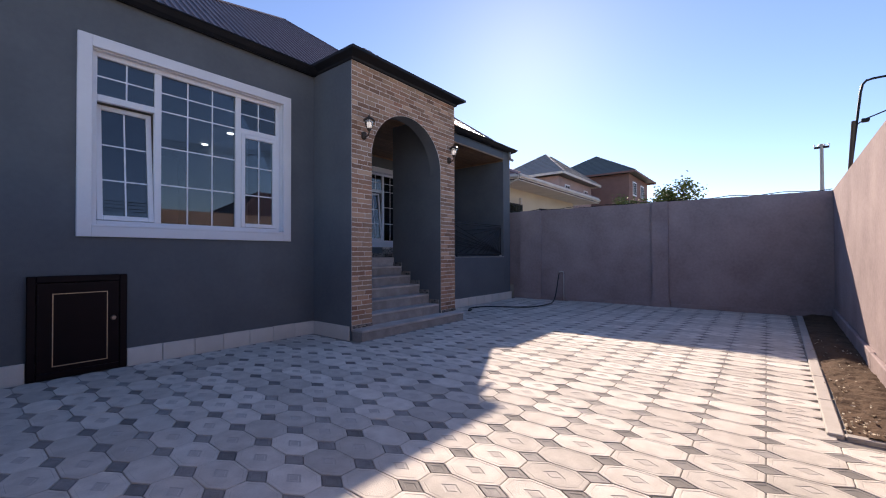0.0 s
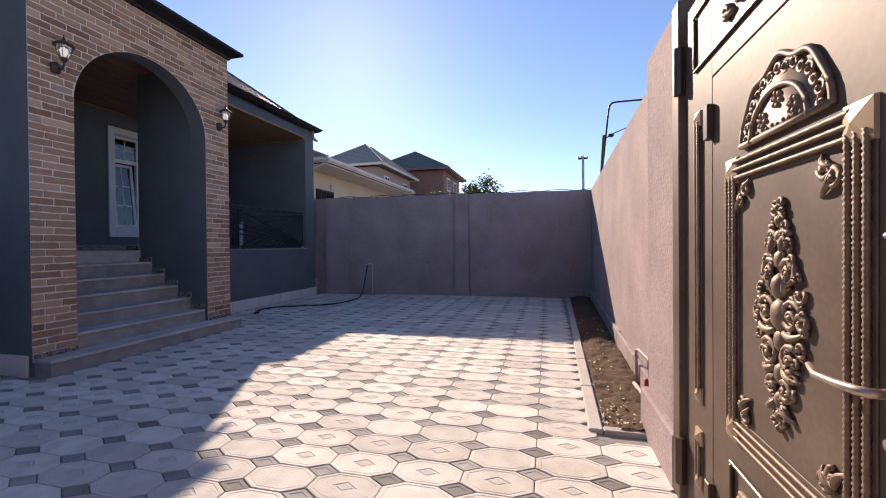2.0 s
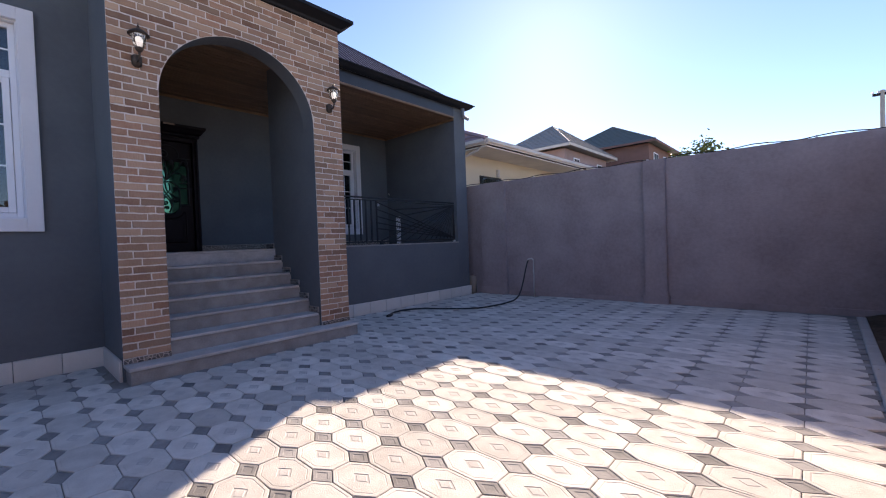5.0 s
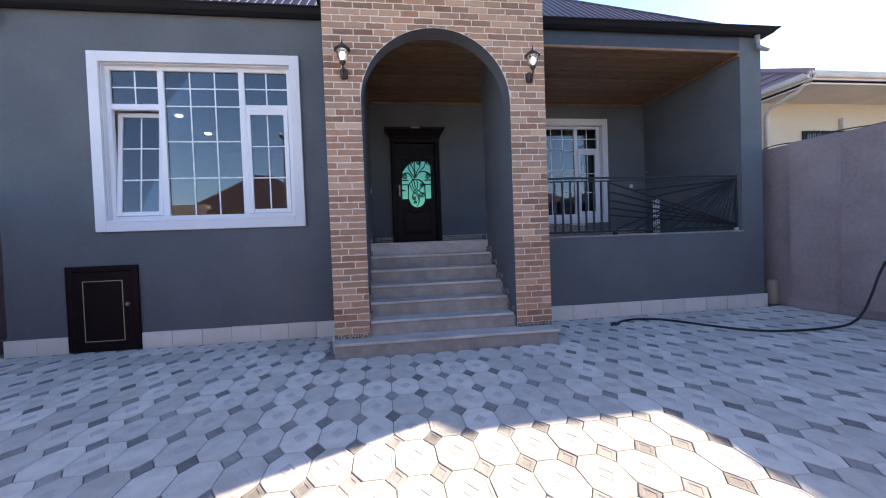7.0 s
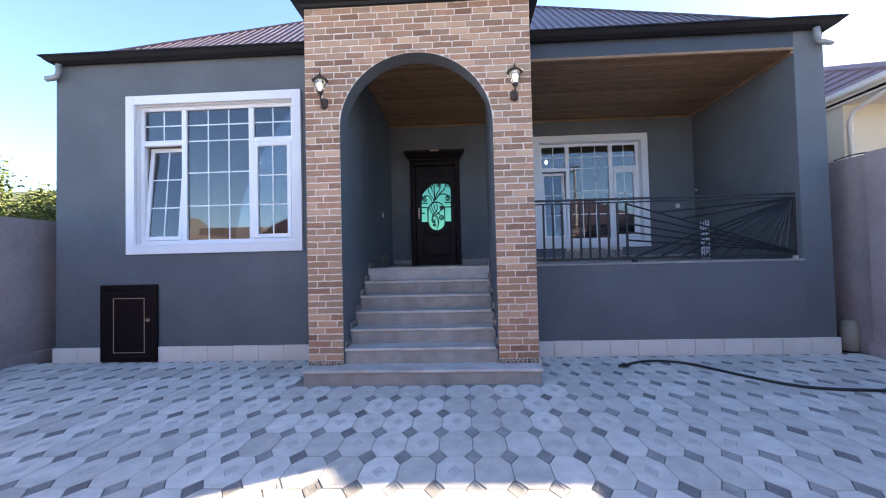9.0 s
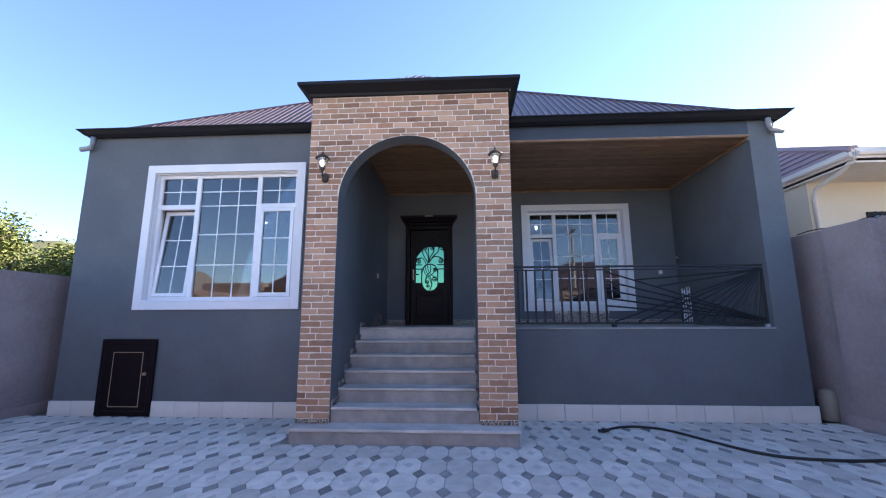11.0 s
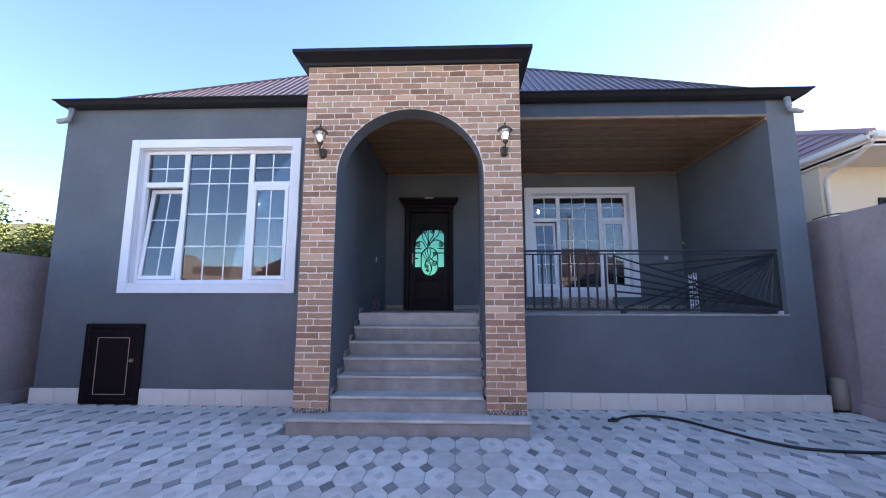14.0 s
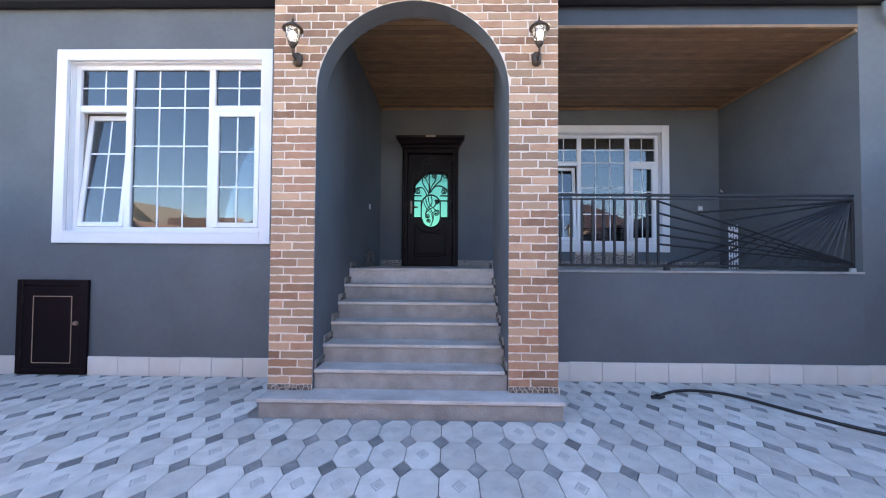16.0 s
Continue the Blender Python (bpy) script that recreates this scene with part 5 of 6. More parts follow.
for z in (0.175, 0.435):
    bm = sweep(bmesh.new(), [(2.90, 0.016, z), (2.94, 0.016, z), (2.96, 0.016, z), (3.0, 0.016, z), (3.05, 0.016, z), (3.10, 0.016, z), (3.20, 0.016, z), (3.25, 0.016, z), (3.30, 0.016, z), (3.34, 0.016, z), (3.36, 0.016, z), (3.40, 0.016, z)],
               [0.010, 0.014, 0.024, 0.012, 0.018, 0.013, 0.013, 0.018, 0.012, 0.024, 0.014, 0.010], 8)
    part("baluster", bm, GATE_GOLD, wicket, "", True)
for x in (2.90, 3.40):
    bm = sweep(bmesh.new(), [(x, 0.016, 0.19), (x, 0.016, 0.24), (x, 0.016, 0.30), (x, 0.016, 0.37), (x, 0.016, 0.42)], [0.012, 0.02, 0.012, 0.02, 0.012], 8)
    part("baluster", bm, GATE_GOLD, wicket, "", True)
part("lock_plate", boxed(2.705, 2.745, 0.002, 0.016, 0.865, 1.155, 0.006), STEEL, wicket, "worn steel lock plate")
part("lever_handle", sweep(bmesh.new(), [(2.725, 0.014, 1.04), (2.725, 0.055, 1.04), (2.745, 0.068, 1.04), (2.80, 0.07, 1.035), (2.88, 0.066, 1.03), (2.935, 0.05, 1.04)], [0.012, 0.011, 0.011, 0.010, 0.010, 0.008], 8), STEEL, wicket, "worn steel lever handle", True)
part("key_cylinder", sweep(bmesh.new(), [(2.725, 0.014, 0.935), (2.725, 0.026, 0.935)], 0.012, 10), STEEL, wicket)
part("bolt", sweep(bmesh.new(), [(2.60, 0.022, 1.365), (2.66, 0.024, 1.365), (2.73, 0.022, 1.365)], [0.010, 0.008, 0.008], 8), STEEL, gate, "steel slide bolt", True)
part("bolt_plate", boxed(2.585, 2.65, 0.001, 0.012, 1.345, 1.385, 0.003), STEEL, gate)
part("pull_handle", sweep(bmesh.new(), [(2.30, 0.0, 1.39), (2.31, 0.04, 1.39), (2.33, 0.06, 1.37), (2.33, 0.06, 1.22), (2.31, 0.04, 1.20), (2.30, 0.0, 1.20)], 0.011, 8), STEEL, gate, "steel pull handle", True)


# ---- houses beyond the walls ----
def hip_roof(house, x0, x1, y0, y1, z, peak, mat, ridge=0.0, fascia=None, ends=None):
    """A hip roof over an eave rectangle, its ridge along x, with a fascia board all round."""
    cx, cy = (x0 + x1) / 2, (y0 + y1) / 2
    a, b = ends or ((cx - ridge / 2, cy, peak), (cx + ridge / 2, cy, peak))
    c = [(x0, y0, z), (x1, y0, z), (x1, y1, z), (x0, y1, z)]
    bm = bmesh.new()
    v = [bm.verts.new(p) for p in c]
    va, vb = bm.verts.new(a), bm.verts.new(b if ridge else (cx + 0.05, cy, peak))
    for f in ((v[0], v[1], vb, va), (v[1], v[2], vb), (v[2], v[3], va, vb), (v[3], v[0], va)):
        bm.faces.new(f)
    bm.faces.new(v[::-1])
    r = part("roof", bm, mat, house)
    # courses of tiles as thin battens across the two slopes that face the yard
    n = 14
    for lo0, lo1, hi0, hi1 in ((Vector(c[0]), Vector(c[1]), Vector(a), Vector(b)), (Vector(c[3]), Vector(c[0]), Vector(a), Vector(a))):
        bm = bmesh.new()
        nn = (lo1 - lo0).cross(hi0 - lo0).normalized()
        nn = nn if nn.z > 0 else -nn
        for k in range(1, n):
            p, q = lo0.lerp(hi0, k / n), lo1.lerp(hi1, k / n)
            sweep(bm, [p + nn * 0.01, q + nn * 0.01], 0.03, 4)
        part("tile_course", bm, mat, house)
    for p, q in ((c[0], a), (c[1], b), (c[3], a)):
        part("hip_tile", sweep(bmesh.new(), [p, q], 0.08, 6), mat, house)
    for b2 in ((x0, x1, y0 - 0.03, y0, z - 0.16, z + 0.02), (x0 - 0.03, x0, y0, y1, z - 0.16, z + 0.02), (x1, x1 + 0.03, y0, y1, z - 0.16, z + 0.02)):
        part("fascia", box(bmesh.new(), *b2), fascia or mat, house)
    return r


def far_window(house, x0, x1, z0, z1, y, side=None):
    w = new("window")
    w.parent = house
    part("window_frame", box(bmesh.new(), x0, x1, y - 0.05, y - 0.002, z0, z1), PVC, w)
    part("pane", box(bmesh.new(), x0 + 0.09, (x0 + x1) / 2 - 0.04, y - 0.06, y - 0.051, z0 + 0.09, z1 - 0.09), GUTTER, w)
    part("pane", box(bmesh.new(), (x0 + x1) / 2 + 0.04, x1 - 0.09, y - 0.06, y - 0.051, z0 + 0.09, z1 - 0.09), GUTTER, w)


MAUVE_ROOF = material("matte_mauve_roof", (0.36, 0.27, 0.285), 0.85, alt=(0.29, 0.215, 0.225), scale=1.5, spec=0.2)
FASCIA = material("pale_fascia", (0.70, 0.65, 0.58), 0.75, scale=2)
nb = thing("neighbour_house", "cream rendered single-storey neighbouring house with deep pale eaves", "house")
part("wall", box(bmesh.new(), 13.55, 21.5, 8.25, 14.5, -0.05, 4.02), CREAM_WALL, nb)
NX0, NX1, NY0, NY1 = 13.5, 22.3, 7.17, 15.2
hip_roof(nb, NX0, NX1, NY0, NY1, 4.25, 6.45, MAUVE_ROOF, 1.2, FASCIA, ((15.2, 12.5, 6.45), (20.4, 12.5, 6.45)))
part("soffit", box(bmesh.new(), NX0, NX1, NY0, NY1, 4.02, 4.05), FASCIA, nb)
part("gutter", sweep(bmesh.new(), [(NX0, NY0 - 0.05, 4.17), (NX1, NY0 - 0.05, 4.17)], 0.045, 8), FASCIA, nb)
part("gutter", sweep(bmesh.new(), [(NX0 - 0.05, NY0, 4.17), (NX0 - 0.05, NY1, 4.17)], 0.045, 8), FASCIA, nb)
for x0, x1 in ((14.55, 15.75), (17.4, 18.8)):
    w = new("window")
    w.parent = nb
    part("window_frame", box(bmesh.new(), x0, x1, 8.21, 8.248, 1.9, 3.42), GUTTER, w)
    part("pane", box(bmesh.new(), x0 + 0.07, x1 - 0.07, 8.195, 8.209, 1.97, 3.35), WINDOW_GLASS, w, "pale reflecting pane")
    for k in range(9):
        xx = x0 + 0.1 + (x1 - x0 - 0.2) * k / 8
        part("bar", sweep(bmesh.new(), [(xx, 8.17, 1.9), (xx, 8.17, 3.42)], 0.011, 5), IRON, w)
part("downpipe", sweep(bmesh.new(), [(13.54, 7.22, 4.12), (13.56, 7.5, 3.98), (13.6, 8.1, 3.86), (13.62, 8.19, 3.7), (13.62, 8.19, 0.0)], 0.04, 8), FASCIA, nb, "pale downpipe", True)
part("wall_light", boxed(15.5, 15.6, 8.15, 8.25, 3.45, 3.7, 0.01), GALV, nb)

h1 = thing("two_storey_house", "pinkish two-storey house with a grey tiled hip roof", "house", group="houses beyond the yard")
part("wall", box(bmesh.new(), 30.7, 38.3, 12.9, 18.0, -0.05, 7.5), PINK_WALL, h1)
hip_roof(h1, 30.0, 38.9, 12.2, 18.6, 7.65, 10.1, GREY_TILE, 1.0, FASCIA)
for x in (32.0, 36.3):
    far_window(h1, x, x + 1.0, 5.9, 7.0, 12.9)
h2 = thing("brick_house", "red brick house with a dark green hip roof", "house", group="houses beyond the yard")
part("wall", box(bmesh.new(), 40.2, 47.5, 10.1, 17.5, -0.05, 8.8), RED_BRICK, h2)
hip_roof(h2, 39.5, 48.2, 9.4, 18.5, 8.9, 11.4, GREEN_ROOF, 1.5, RED_BRICK)
for x in (41.5, 44.5):
    far_window(h2, x, x + 1.3, 6.9, 8.2, 10.1)
h3 = thing("street_house", "low house with a brown sheet roof across the street", "house", group="houses across the street")
part("wall", box(bmesh.new(), 12.5, 21.5, -21.0, -13.5, -0.05, 3.4), CREAM_WALL, h3)
hip_roof(h3, 11.8, 22.2, -21.7, -12.8, 3.4, 6.2, ROOF, 2.0)
h4 = thing("street_house", "low house with a brown sheet roof across the street", "house", group="houses across the street")
part("wall", box(bmesh.new(), -8.2, 1.6, -22.0, -15.5, -0.05, 2.9), CREAM_WALL, h4)
hip_roof(h4, -8.9, 2.3, -22.7, -14.8, 2.9, 6.55, ROOF, 1.0)
h5 = thing("gabled_house", "white gabled house far across the street", "house", group="houses across the street")
part("wall", box(bmesh.new(), -27, -20, -32, -26, -0.05, 3.2), FASCIA, h5)
part("gable", prism(bmesh.new(), [(-27.4, 3.2), (-19.6, 3.2), (-23.5, 6.6)], "y", -32, -25.9), FASCIA, h5)
for s in (-1, 1):
    part("roof", prism(bmesh.new(), [(-23.5, 6.62), (-23.5 + s * 4.4, 2.85), (-23.5 + s * 4.4, 3.0), (-23.5, 6.8)], "y", -32.4, -25.4), GREY_TILE, h5)
far_window(h5, -24.2, -22.8, 3.6, 4.8, -32)
bm = boxed(-30, 40, -11.2, -10.95, -0.05, 2.0)
structure("wall_opposite", bm, CREAM_WALL, "long pale garden wall across the street", "wall")
road = structure("road", box(bmesh.new(), -60, 60, -7.5, -2.0, -0.058, -0.045), KERB, "pale dusty street surface outside the gate", "road")


# ---- poles, street lamp, cables ----
def utility_pole(x, y, h, arm):
    p = thing("utility_pole", "tall concrete utility pole with a short cross-arm", "utility pole", x, y, -0.06, "poles along the street")
    part("shaft", sweep(bmesh.new(), [(0, 0, 0), (0, 0, h)], [0.12, 0.075], 8), KERB, p)
    part("cross_arm", boxed(-0.05, 0.05, -arm, arm, h - 0.22, h - 0.12, 0.01), GUTTER, p)
    for s in (-1, -0.4, 0.4, 1):
        part("insulator", lathe(bmesh.new(), [(0.03, 0), (0.05, 0.05), (0.02, 0.12)], 0, s * arm * 0.95, h - 0.12, 8), PVC, p)
    return p


utility_pole(30, -2.05, 7.25, 0.3)
utility_pole(13.9, -8.0, 7.2, 0.8)
utility_pole(0.5, -9.0, 7.0, 0.8)
sl = thing("street_lamp", "thin street lamp with bent arm beside a timber post", "street lamp", 16, -1.5, -0.06)
part("pole", sweep(bmesh.new(), [(0, 0, 0), (0, 0.0, 3.8), (0, -0.2, 5.75), (0, -0.24, 5.95), (0, -0.32, 6.04), (0, -0.45, 6.06), (0, -2.2, 6.06)], 0.03, 8), GUTTER, sl, "", True)
part("timber_post", sweep(bmesh.new(), [(0, 0.06, 0), (0, 0.03, 3.6), (0, -0.06, 5.0)], 0.05, 6), BARK, sl)
part("small_arm", sweep(bmesh.new(), [(0, -0.12, 4.9), (0, -0.3, 5.02), (0, -1.3, 5.4)], 0.018, 6), GUTTER, sl)
part("lamp_head", boxed(-0.06, 0.06, -0.36, -0.2, 4.93, 5.03, 0.02), GUTTER, sl)
cable = thing("wall_cable", "thin cable strung along the top of the yard wall", "cable")
pts = [(right_x(7 - 0.2 * k) + 0.04, 7 - 0.2 * k, 2.755 + 0.02 * math.sin(k * 1.3)) for k in range(40)]
part("cable", sweep(bmesh.new(), pts, 0.009, 5), GUTTER, cable)
for k in range(3):
    part("clip", boxed(right_x(5 - 2.4 * k), right_x(5 - 2.4 * k) + 0.05, 5 - 2.4 * k, 5.03 - 2.4 * k, 2.71, 2.765), GALV, cable)
wires = thing("overhead_wires", "overhead wires sagging between the street poles", "cable")
for j, (dy, dz) in enumerate(((-0.76, 0), (-0.3, 0), (0.3, 0), (0.76, 0))):
    pts = [(0.5 + 13.4 * k / 16, -9.0 + dy + 1.0 * k / 16, 6.95 + 0.2 * k / 16 - 0.5 * math.sin(math.pi * k / 16)) for k in range(17)]
    part("wire", sweep(bmesh.new(), pts, 0.014, 4), GUTTER, wires)


# ---- trees ----
def tree(name, label, x, y, height, spread, seed, base=0.35, leaf=0.09, n=2600):
    t = thing(name, label, "tree", x, y, -0.06, "trees beyond the walls")
    rnd = random.Random(seed)
    bm = bmesh.new()
    trunk_h = height * base
    sweep(bm, [(0, 0, 0), (0.03, 0.02, trunk_h * 0.5), (0.0, 0.05, trunk_h)], [height * 0.03, height * 0.024, height * 0.02], 8)
    tips = []
    for k in range(9):
        a, up = 2 * math.pi * k / 9 + rnd.uniform(-0.3, 0.3), rnd.uniform(0.35, 1.0)
        reach = spread * (1.15 - 0.6 * up) * rnd.uniform(0.6, 1.0)
        tip = Vector((reach * math.cos(a), reach * math.sin(a), trunk_h + (height - trunk_h) * up * 0.9))
        mid = Vector((tip.x * 0.45, tip.y * 0.45, trunk_h + (tip.z - trunk_h) * 0.6))
        sweep(bm, [(0, 0.05, trunk_h * 0.85), mid, tip], [height * 0.014, height * 0.009, 0.008], 5)
        tips += [tip, mid.lerp(tip, 0.5), mid]
        for j in range(3):
            t2 = mid.lerp(tip, rnd.uniform(0.2, 0.9)) + Vector((rnd.uniform(-1, 1), rnd.uniform(-1, 1), rnd.uniform(-0.2, 0.8))) * spread * 0.35
            sweep(bm, [mid.lerp(tip, 0.3), t2], [height * 0.005, 0.005], 4)
            tips.append(t2)
    part("trunk", bm, BARK, t)
    verts, faces = [], []
    for k in range(n):
        c = rnd.choice(tips) + Vector((rnd.gauss(0, 1), rnd.gauss(0, 1), rnd.gauss(0, 0.8))) * spread * 0.17
        d = Vector((rnd.uniform(-1, 1), rnd.uniform(-1, 1), rnd.uniform(-0.7, 0.5))).normalized()
        e = d.cross(Vector((rnd.uniform(-1, 1), rnd.uniform(-1, 1), rnd.uniform(-1, 1)))).normalized()
        s = leaf * rnd.uniform(0.6, 1.3)
        i = len(verts)
        f = d.cross(e) * s * 0.12
        verts += [c, c + d * s * 0.5 + e * s * 0.3 + f, c + d * s, c + d * s * 0.5 - e * s * 0.3 + f]
        faces += [(i, i + 1, i + 2), (i, i + 2, i + 3)]
    me = bpy.data.meshes.new("crown")
    me.from_pydata([tuple(v) for v in verts], [], faces)
    me.materials.append(LEAF)
    crown = new("crown", me)
    crown.parent = t
    return t


tree("leafy_tree", "green leafy tree behind the low boundary wall", -3.2, 10.0, 3.5, 1.1, 1, 0.3, 0.10, 9000)
tree("leafy_tree", "green leafy tree behind the low boundary wall", -4.5, 9.0, 4.15, 1.25, 2, 0.3, 0.10, 9000)
tree("leafy_tree", "green leafy tree behind the low boundary wall", -5.6, 11.8, 4.0, 1.4, 3, 0.3, 0.10, 9000)
tree("leafy_tree", "green leafy tree behind the low boundary wall", -6.6, 8.2, 4.4, 1.4, 8, 0.3, 0.10, 8000)
tree("thin_tree", "sparse wispy tree behind the low boundary wall", -3.75, 8.9, 4.4, 1.0, 9, 0.3, 0.085, 2000)
tree("dark_tree", "small dark leafy tree beyond the yard wall", 22.6, 3.6, 5.0, 1.3, 4, 0.35, 0.16, 5200)
tree("olive_bush", "olive-green bushy tree in front of the brick house", 25.0, 6.0, 4.9, 1.3, 5, 0.3, 0.15, 4500)

# far dry hill to the north-west
bm = bmesh.new()
bmesh.ops.create_grid(bm, x_segments=40, y_segments=40, size=1)
for v in bm.verts:
    u, w = v.co.x, v.co.y
    r = max(0.0, 1 - math.hypot(u, w))
    v.co = (-330 + 190 * u, 300 + 190 * w, -1 + 62 * r * r * (3 - 2 * r) + 7 * r * noise.noise((u * 5, w * 5, 0)))
structure("backdrop_hill", bm, HILL, "distant dry grassy hill", "hill", True)

# ---- brick slips on the portico, one by one ----
rnd = random.Random(11)
BRICK_FOOT = 0.232
COURSE, ROWS = 0.0803, 54


def slip(bm, x0, x1, z0, z1):
    """A brick slip with its lower side cut along the arch."""
    n = 1 if max(arch_z(x0), arch_z(x1), arch_z((x0 + x1) / 2)) < z0 else 8
    n = 5 if n == 1 else n
    xs = [x0 + (x1 - x0) * k / n for k in range(n + 1)]
    run = []
    for x in xs:
        zb = max(z0, arch_z(x) + 0.006)
        if zb < z1 - 0.008:
            run.append((x, zb))
        elif run:
            break
    if len(run) < 2 or run[-1][0] - run[0][0] < 0.02:
        return False
    loop = run + [(x, z1) for x, _ in run[::-1]]
    proud = rnd.uniform(0.004, 0.009)
    cx, cz = sum(p[0] for p in loop) / len(loop), sum(p[1] for p in loop) / len(loop)
    wob = [(u + rnd.uniform(-0.003, 0.003), v + rnd.uniform(-0.0034, 0.0034)) for u, v in loop]
    back = [bm.verts.new((u, FRONT + 0.006, v)) for u, v in wob]
    front = [bm.verts.new((u + (cx - u) * 0.02, FRONT + 0.006 - proud, v + (0.0025 if v < cz else -0.0025))) for u, v in wob]
    bm.faces.new(front)
    for k in range(len(loop)):
        j = (k + 1) % len(loop)
        bm.faces.new((back[k], back[j], front[j], front[k]))
    return True


upper = bmesh.new()
for row in range(ROWS):
    z0 = BRICK_FOOT + COURSE * row
    z1 = z0 + COURSE - 0.0145
    spans = [(PX0, AX0), (AX1, PX1)] if z1 < SPRING else [(PX0, PX1)]
    for s0, s1 in spans:
        x = s0
        ln = (0.21, 0.122, 0.272, 0.118)[row % 4] + rnd.uniform(-0.012, 0.012)
        while x < s1 - 0.01:
            e = x + ln
            if e > s1 - 0.07:
                e = s1
            a, b = x + (0.0 if x == s0 else 0.0065), e - (0.0 if e == s1 else 0.0065)
            if row >= ROWS - 6:
                slip(upper, a, b, z0, z1)
            else:
                one = bmesh.new()
                if slip(one, a, b, z0, z1):
                    part("brick", one, BRICK, portico)
                else:
                    one.free()
            x = e
            ln = rnd.choice((0.235, 0.245, 0.24, 0.25, 0.22, 0.26))
tagged(part("upper_bricks", upper, BRICK, portico), "topmost courses of brick slips", "", "", "stuff")

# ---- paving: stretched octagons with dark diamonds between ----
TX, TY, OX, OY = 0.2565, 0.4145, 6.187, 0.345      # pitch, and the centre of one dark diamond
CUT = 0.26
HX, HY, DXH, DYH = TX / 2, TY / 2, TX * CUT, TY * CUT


def ring_at(bm, k, z, shape):
    return [bm.verts.new((x * k, y * k, z)) for x, y in shape]


def bridge(bm, a, b):
    n = len(a)
    for i in range(n):
        bm.faces.new((a[i], a[(i + 1) % n], b[(i + 1) % n], b[i]))


g = 0.0028
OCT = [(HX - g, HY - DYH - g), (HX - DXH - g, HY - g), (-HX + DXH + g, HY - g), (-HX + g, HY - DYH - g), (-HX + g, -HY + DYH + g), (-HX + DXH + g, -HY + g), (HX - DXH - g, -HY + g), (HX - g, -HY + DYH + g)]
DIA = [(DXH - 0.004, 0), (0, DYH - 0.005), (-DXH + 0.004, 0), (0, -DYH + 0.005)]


def octagon_tile(bm, motif=True):
    a = ring_at(bm, 1.0, -0.014, OCT)
    b = ring_at(bm, 1.0, -0.003, OCT)
    c = ring_at(bm, 0.975, 0.0, OCT)
    d = ring_at(bm, 0.86, 0.0, OCT)
    e = ring_at(bm, 0.83, -0.0022, OCT)
    f = ring_at(bm, 0.80, -0.0005, OCT)
    for p, q in ((a, b), (b, c), (c, d), (d, e), (e, f)):
        bridge(bm, p, q)
    if motif:
        # rhombus motif: groove round a raised centre
        s = [(0.050, 0), (0.025, 0.039), (0, 0.078), (-0.025, 0.039), (-0.050, 0), (-0.025, -0.039), (0, -0.078), (0.025, -0.039)]
        s = s[1:] + s[:1]
        m0, m1 = ring_at(bm, 1.0, -0.0005, s), ring_at(bm, 0.9, -0.003, s)
        m2, m3 = ring_at(bm, 0.68, -0.003, s), ring_at(bm, 0.58, -0.001, s)
        for p, q in ((f, m0), (m0, m1), (m1, m2), (m2, m3)):
            first = len(bm.faces)
            bridge(bm, p, q)
            if q in (m1, m2):
                bm.faces.ensure_lookup_table()
                for face in bm.faces[first:]:
                    face.material_index = 1
        bm.faces.new(m3).material_index = 1
    else:
        bm.faces.new(f)


def diamond_tile(bm):
    a, b, c = ring_at(bm, 1.0, -0.014, DIA), ring_at(bm, 1.0, -0.004, DIA), ring_at(bm, 0.95, -0.0015, DIA)
    d, e = ring_at(bm, 0.6, -0.0015, DIA), ring_at(bm, 0.5, -0.004, DIA)
    for p, q in ((a, b), (b, c), (c, d), (d, e)):
        bridge(bm, p, q)
    bm.faces.new(e)


def flat_mesh(name, build, mat):
    bm = bmesh.new()
    build(bm)
    return mesh_of(name, bm, mat)


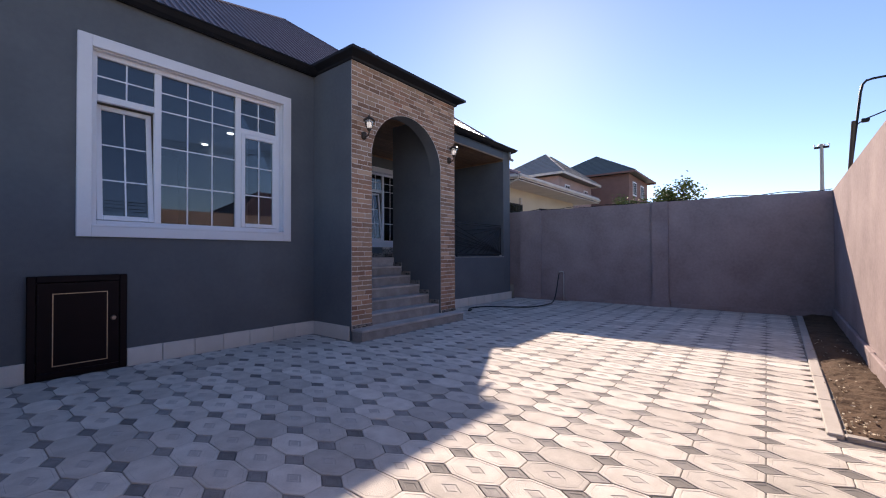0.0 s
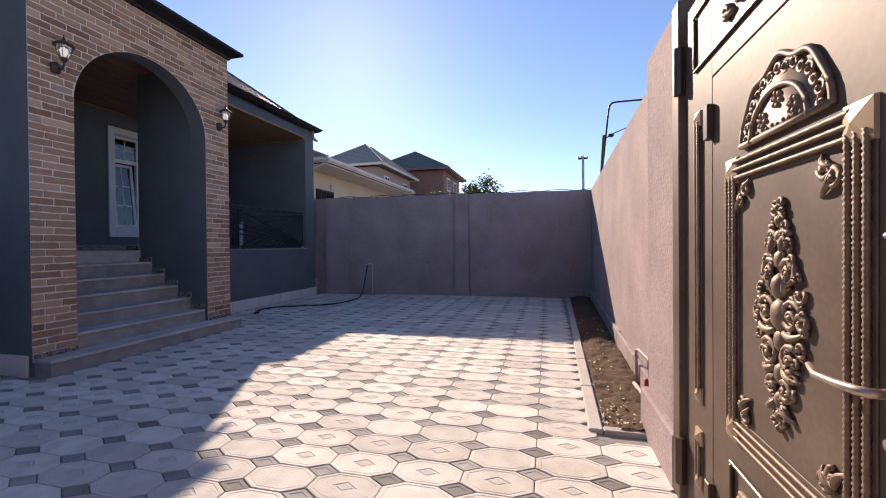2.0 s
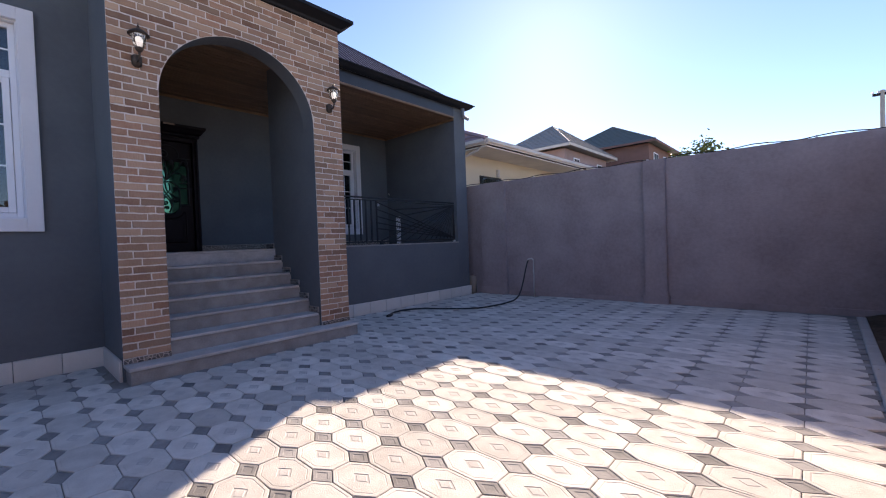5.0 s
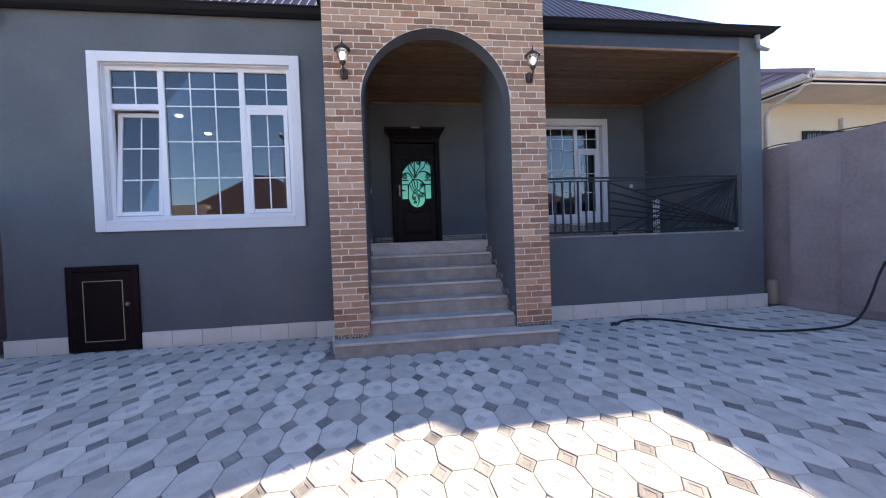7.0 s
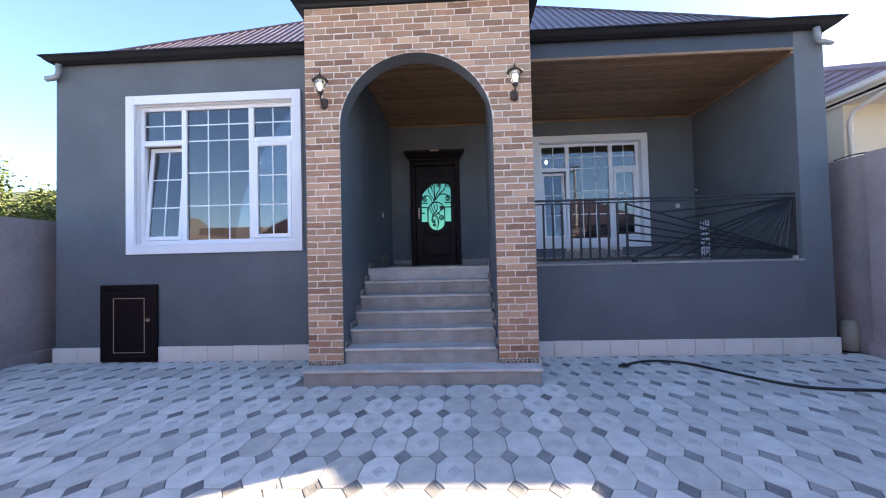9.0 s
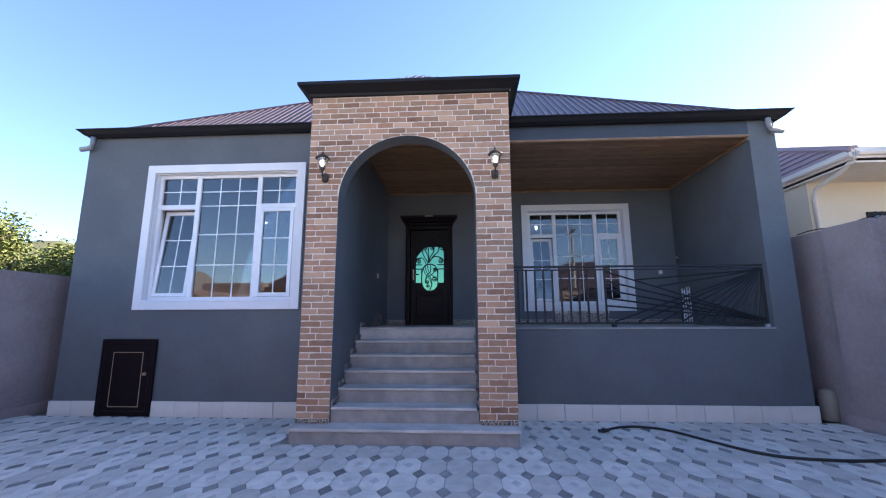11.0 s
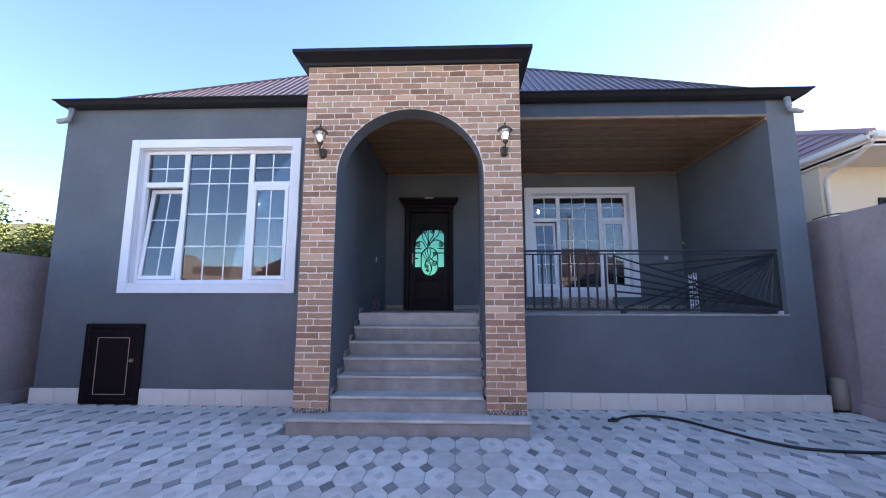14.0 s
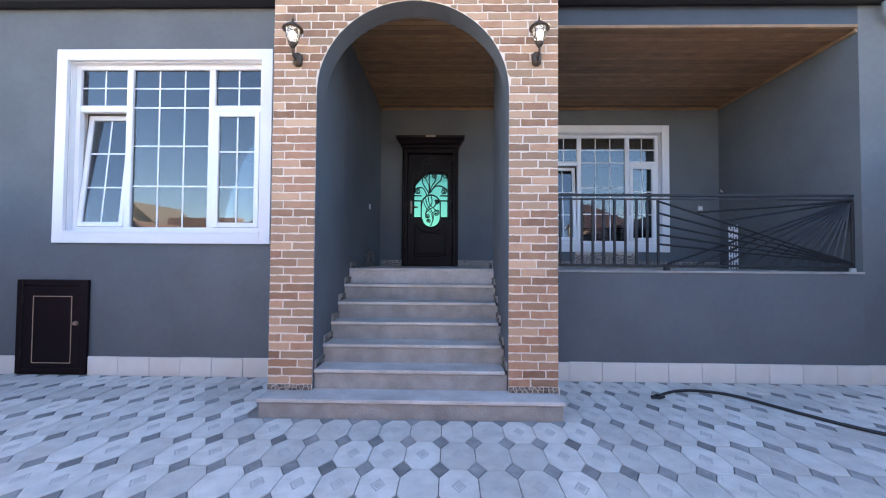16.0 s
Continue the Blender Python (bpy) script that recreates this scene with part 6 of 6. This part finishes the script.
OCT_ME = [flat_mesh("octagon_tile", lambda b: octagon_tile(b, True), OCTAGON), flat_mesh("octagon_tile", lambda b: octagon_tile(b, False), OCTAGON)]
for me in OCT_ME:
    me.materials.append(DIRT)
DIA_ME = flat_mesh("diamond_tile", diamond_tile, DIAMOND)
paving = thing("tile_paving", "worn pale octagonal paving tiles with dark diamonds between", "paving", kind="structure")
rest_o, rest_d = [], []


def inside(x, y, mx, my):
    if x - mx < -0.02 or x + mx > right_x(y) - 0.0:
        return False
    if y + my > FACE - 0.02 or y - my < -0.46:
        return False
    if 4.76 < x < 7.54 and y > 5.34:
        return False
    if x + mx * 0.6 > 4.79 and y - my * 0.5 < -0.03 - 0.021 * (x - 4.8):
        return False
    return True


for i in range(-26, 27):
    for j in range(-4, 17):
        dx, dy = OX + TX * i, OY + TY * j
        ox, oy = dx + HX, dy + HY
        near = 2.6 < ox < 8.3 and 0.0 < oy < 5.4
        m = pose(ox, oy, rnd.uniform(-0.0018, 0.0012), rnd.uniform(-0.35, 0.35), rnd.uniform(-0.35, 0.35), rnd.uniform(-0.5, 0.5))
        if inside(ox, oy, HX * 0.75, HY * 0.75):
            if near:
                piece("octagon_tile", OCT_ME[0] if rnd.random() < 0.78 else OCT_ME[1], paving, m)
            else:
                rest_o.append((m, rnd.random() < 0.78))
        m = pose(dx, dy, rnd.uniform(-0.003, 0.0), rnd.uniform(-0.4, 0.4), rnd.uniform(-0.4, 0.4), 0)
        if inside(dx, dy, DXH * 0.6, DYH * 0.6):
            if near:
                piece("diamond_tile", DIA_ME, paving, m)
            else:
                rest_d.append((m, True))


def joined(name, items, meshes, label):
    verts, faces, slots = [], [], []
    for m, full in items:
        me = meshes[0] if full or len(meshes) == 1 else meshes[1]
        k = len(verts)
        verts += [tuple(m @ v.co) for v in me.vertices]
        faces += [[k + q for q in p.vertices] for p in me.polygons]
        slots += [p.material_index for p in me.polygons]
    me = bpy.data.meshes.new(name)
    me.from_pydata(verts, [], faces)
    for mat in meshes[0].materials:
        me.materials.append(mat)
    me.polygons.foreach_set("material_index", slots)
    ob = new(name, me)
    ob.parent = paving
    tagged(ob, label, "", "", "stuff")


joined("far_octagons", rest_o, OCT_ME, "pale octagonal tiles")
joined("far_diamonds", rest_d, [DIA_ME], "dark diamond tiles")
